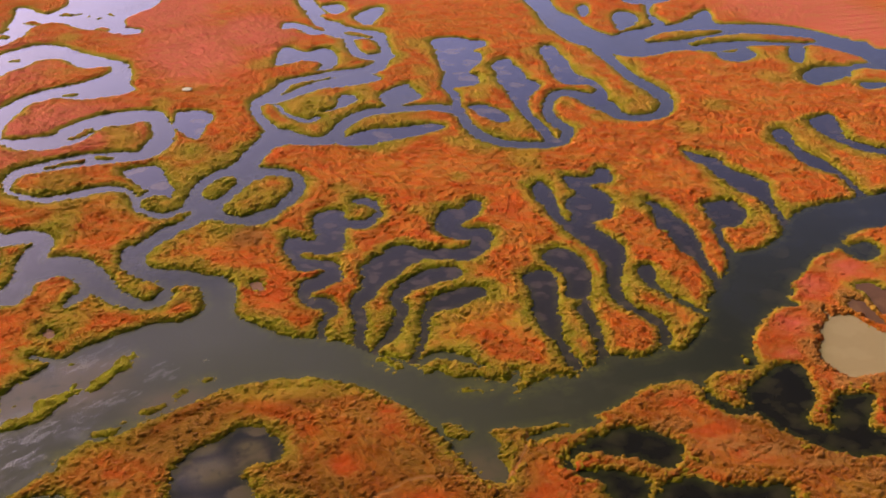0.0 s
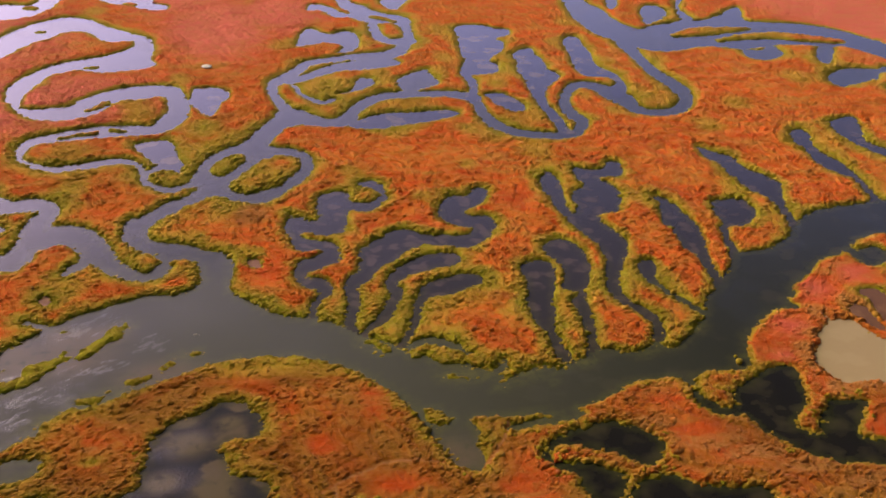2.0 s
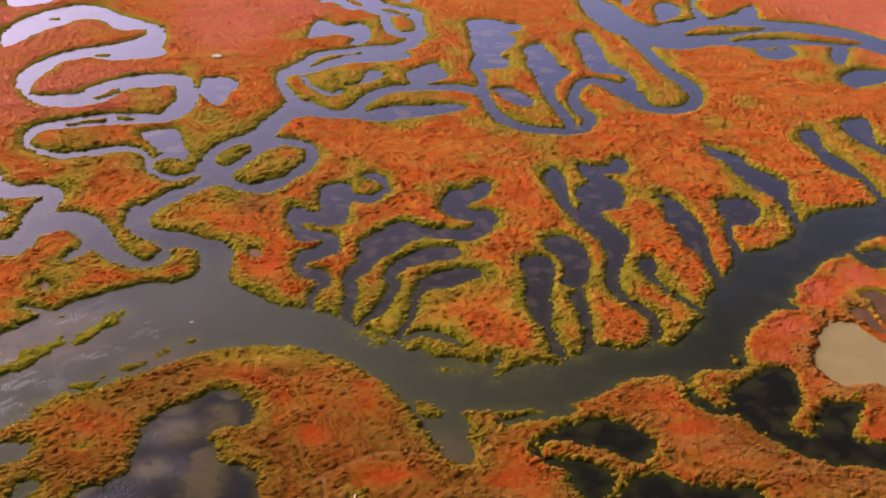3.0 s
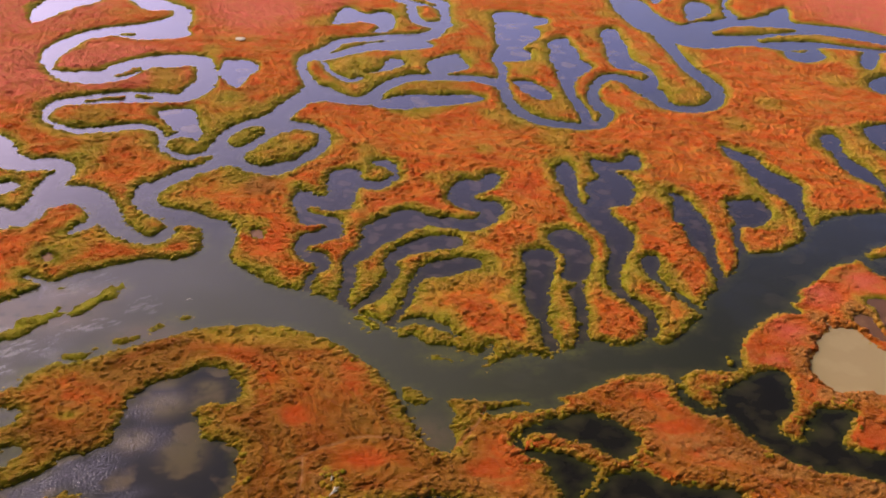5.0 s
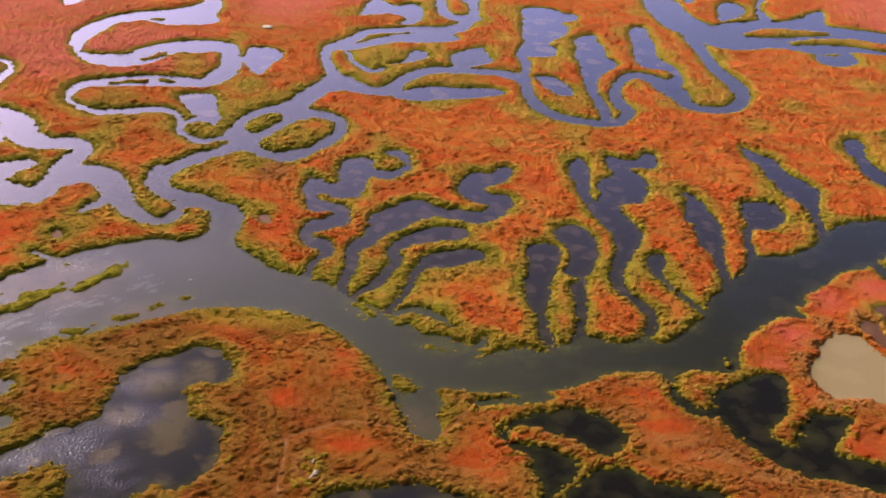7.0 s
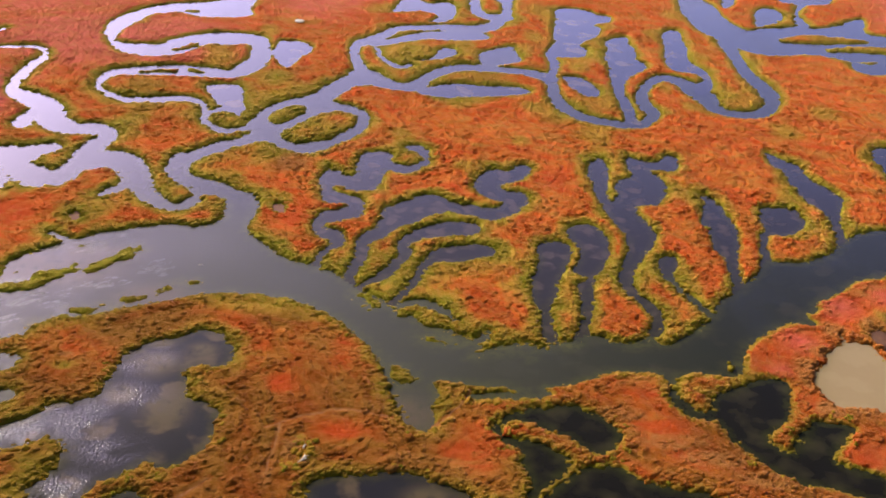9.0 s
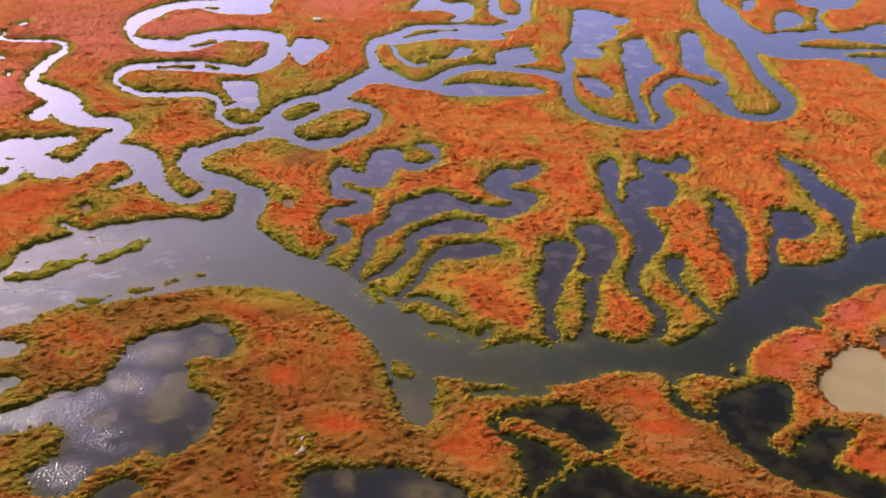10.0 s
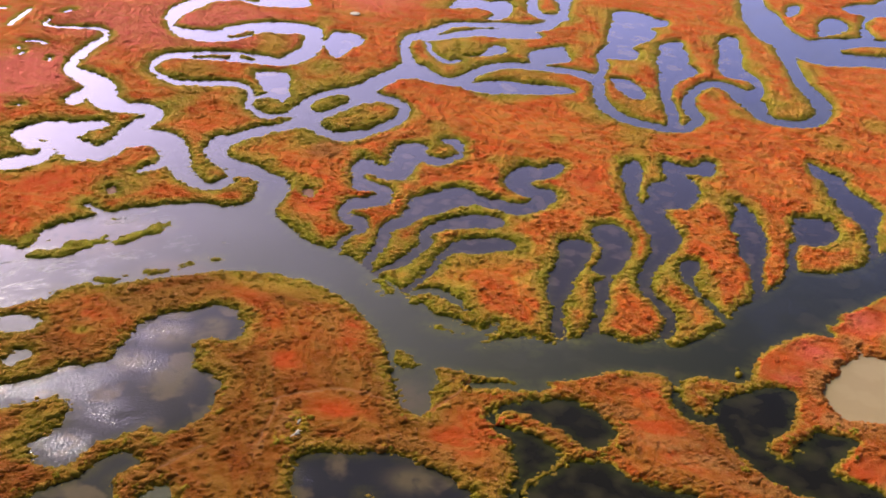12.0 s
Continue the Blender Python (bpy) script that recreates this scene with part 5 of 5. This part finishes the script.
# ---- bleached driftwood and snags ----
def limb(bm, a, b, ra, rb, bends=4):
    """A crooked tapering limb."""
    a, b = Vector(a), Vector(b)
    axis = (b - a).normalized()
    side = axis.orthogonal().normalized()
    other = axis.cross(side)
    last = None
    for i in range(bends + 1):
        t = i / bends
        c = a.lerp(b, t) + (side * random.uniform(-1, 1) + other * random.uniform(-1, 1)) * 0.06 * (b - a).length * math.sin(math.pi * t)
        rad = ra + (rb - ra) * t
        ring = [bm.verts.new(c + (side * math.cos(k * math.pi / 3) + other * math.sin(k * math.pi / 3)) * rad) for k in range(6)]
        if last:
            for k in range(6):
                bm.faces.new((last[k], last[(k + 1) % 6], ring[(k + 1) % 6], ring[k]))
        else:
            bm.faces.new(ring[::-1])
        last = ring
    bm.faces.new(last)


def driftwood(x, y, z, turn, length, label):
    ob = thing("driftwood", x, y, z, turn, label, "driftwood", "bleached driftwood")
    bm = bmesh.new()
    limb(bm, (-length / 2, 0, 0.2), (length / 2, 0.2, 0.35), 0.24, 0.15)
    part("trunk", bm, WOOD, ob)
    for k in range(3):
        bm = bmesh.new()
        s = length * (0.05 + 0.14 * k)
        limb(bm, (s, 0.05, 0.25), (s + 0.7, random.choice((-1, 1)) * random.uniform(0.25, 0.5), random.uniform(0.25, 0.4)), 0.12, 0.05, 3)
        part("branch", bm, WOOD, ob)
    return ob


driftwood(-38.3, 207.3, ground_z(-38.3, 207.3) + 0.1, 50, 2.1, "bleached white driftwood log caught in olive shrubs")
driftwood(-38.0, 208.0, ground_z(-38.0, 208.0) + 0.1, 65, 1.4, "bleached white driftwood log caught in olive shrubs")
driftwood(-38.4, 211.8, ground_z(-38.4, 211.8), 70, 1.0, "short bleached driftwood log beside green sedge")
driftwood(-74.4, 283.8, -0.35, 10, 1.0, "pale driftwood snag standing out of the river")


# ---- larger shrubs along the near banks, each a thing of its own ----
def shrub_mesh(seed):
    """A loose heap of uneven cushions."""
    rs = random.Random(seed)
    bm = bmesh.new()
    for k in range(rs.randint(4, 7)):
        c = Vector((rs.gauss(0, 0.42), rs.gauss(0, 0.42), rs.uniform(0.05, 0.3)))
        rad = rs.uniform(0.28, 0.62)
        made = bmesh.ops.create_icosphere(bm, subdivisions=2, radius=1)["verts"]
        for v in made:
            n = v.co.normalized()
            v.co = c + Vector((n.x * rad, n.y * rad, max(n.z, -0.35) * rad * 0.85)) * (0.85 + 0.4 * noise.noise(n * 2.2 + c * 5))
    me = bpy.data.meshes.new("shrub")
    bm.to_mesh(me)
    bm.free()
    shade_smooth(me)
    me.materials.append(SHRUB_BUSH)
    return me


def bush_mat():
    m = Mat("bank_shrub")
    which = m.node("ShaderNodeObjectInfo").outputs["Random"]
    c = m.mix(which, (0.27, 0.26, 0.012), (0.48, 0.28, 0.02))
    c = m.mix(m.math("MULTIPLY", m.ramp(m.noise(1.6, 5.0, 0.7), 0.45, 0.7), 0.6), c, (0.56, 0.25, 0.02))
    c = m.mix(m.math("MULTIPLY", m.ramp(m.noise(3.0, 5.0, 0.7), 0.5, 0.72), 0.5), c, (0.13, 0.075, 0.008))
    m.base(c, 0.9, 0.04)
    m.bump(m.noise(6.0, 6.0, 0.75), 1.0, 0.3)
    fuzz(m)
    return m.m


SHRUB_BUSH = bush_mat()
shapes = [shrub_mesh(k) for k in range(10)]
spot = rng.uniform((-100, 176), (100, 262), (9000, 2))
away = shore(spot[:, 0], spot[:, 1])
bar = bars(spot[:, 0], spot[:, 1])
dry = patches(spot[:, 0], spot[:, 1], ((92, 247, 19, 17),)) > 0.35
pick = [i for i in range(len(spot)) if 0.5 < away[i] < 2.6 and not bar[i] and not dry[i]][:290]
for i in pick:
    x, y = spot[i]
    size = random.uniform(0.6, 1.15)
    bush = new("shrub", shapes[i % len(shapes)])
    bush.matrix_basis = pose(x, y, ground_z(x, y) - 0.18, 0, 0, random.uniform(0, 360)) @ Matrix.Diagonal((size, size * random.uniform(0.8, 1.2), size * random.uniform(0.7, 1.0), 1))
    tagged(bush, "rounded olive shrub growing on the muddy bank", "shrub", "shrubs along the near banks")

# taller growth round the driftwood
for x, y, size in ((-41.0, 207.0, 1.6), (-40.6, 209.6, 1.8), (-36.6, 209.4, 1.6), (-36.4, 211.8, 1.7), (-39.9, 212.4, 1.5), (-37.0, 214.2, 1.4), (-41.2, 204.4, 1.4), (-38.8, 204.9, 1.2), (-42.6, 206.0, 1.3)):
    bush = new("shrub", shapes[int(x * 7) % len(shapes)])
    bush.matrix_basis = pose(x, y, ground_z(x, y) - 0.3, 0, 0, random.uniform(0, 360)) @ Matrix.Diagonal((size, size, size * 0.85, 1))
    tagged(bush, "tall olive shrub standing beside bleached driftwood", "shrub", "shrubs along the near banks")

# a lone bush rooted in the shallows off the headland
bush = new("shrub", shapes[3])
bush.matrix_basis = pose(60.2, 248.2, -0.25, 0, 0, 40) @ Matrix.Diagonal((2.1, 1.9, 2.0, 1))
tagged(bush, "lone brown bush rooted in river shallows", "shrub", "shrubs along the near banks")
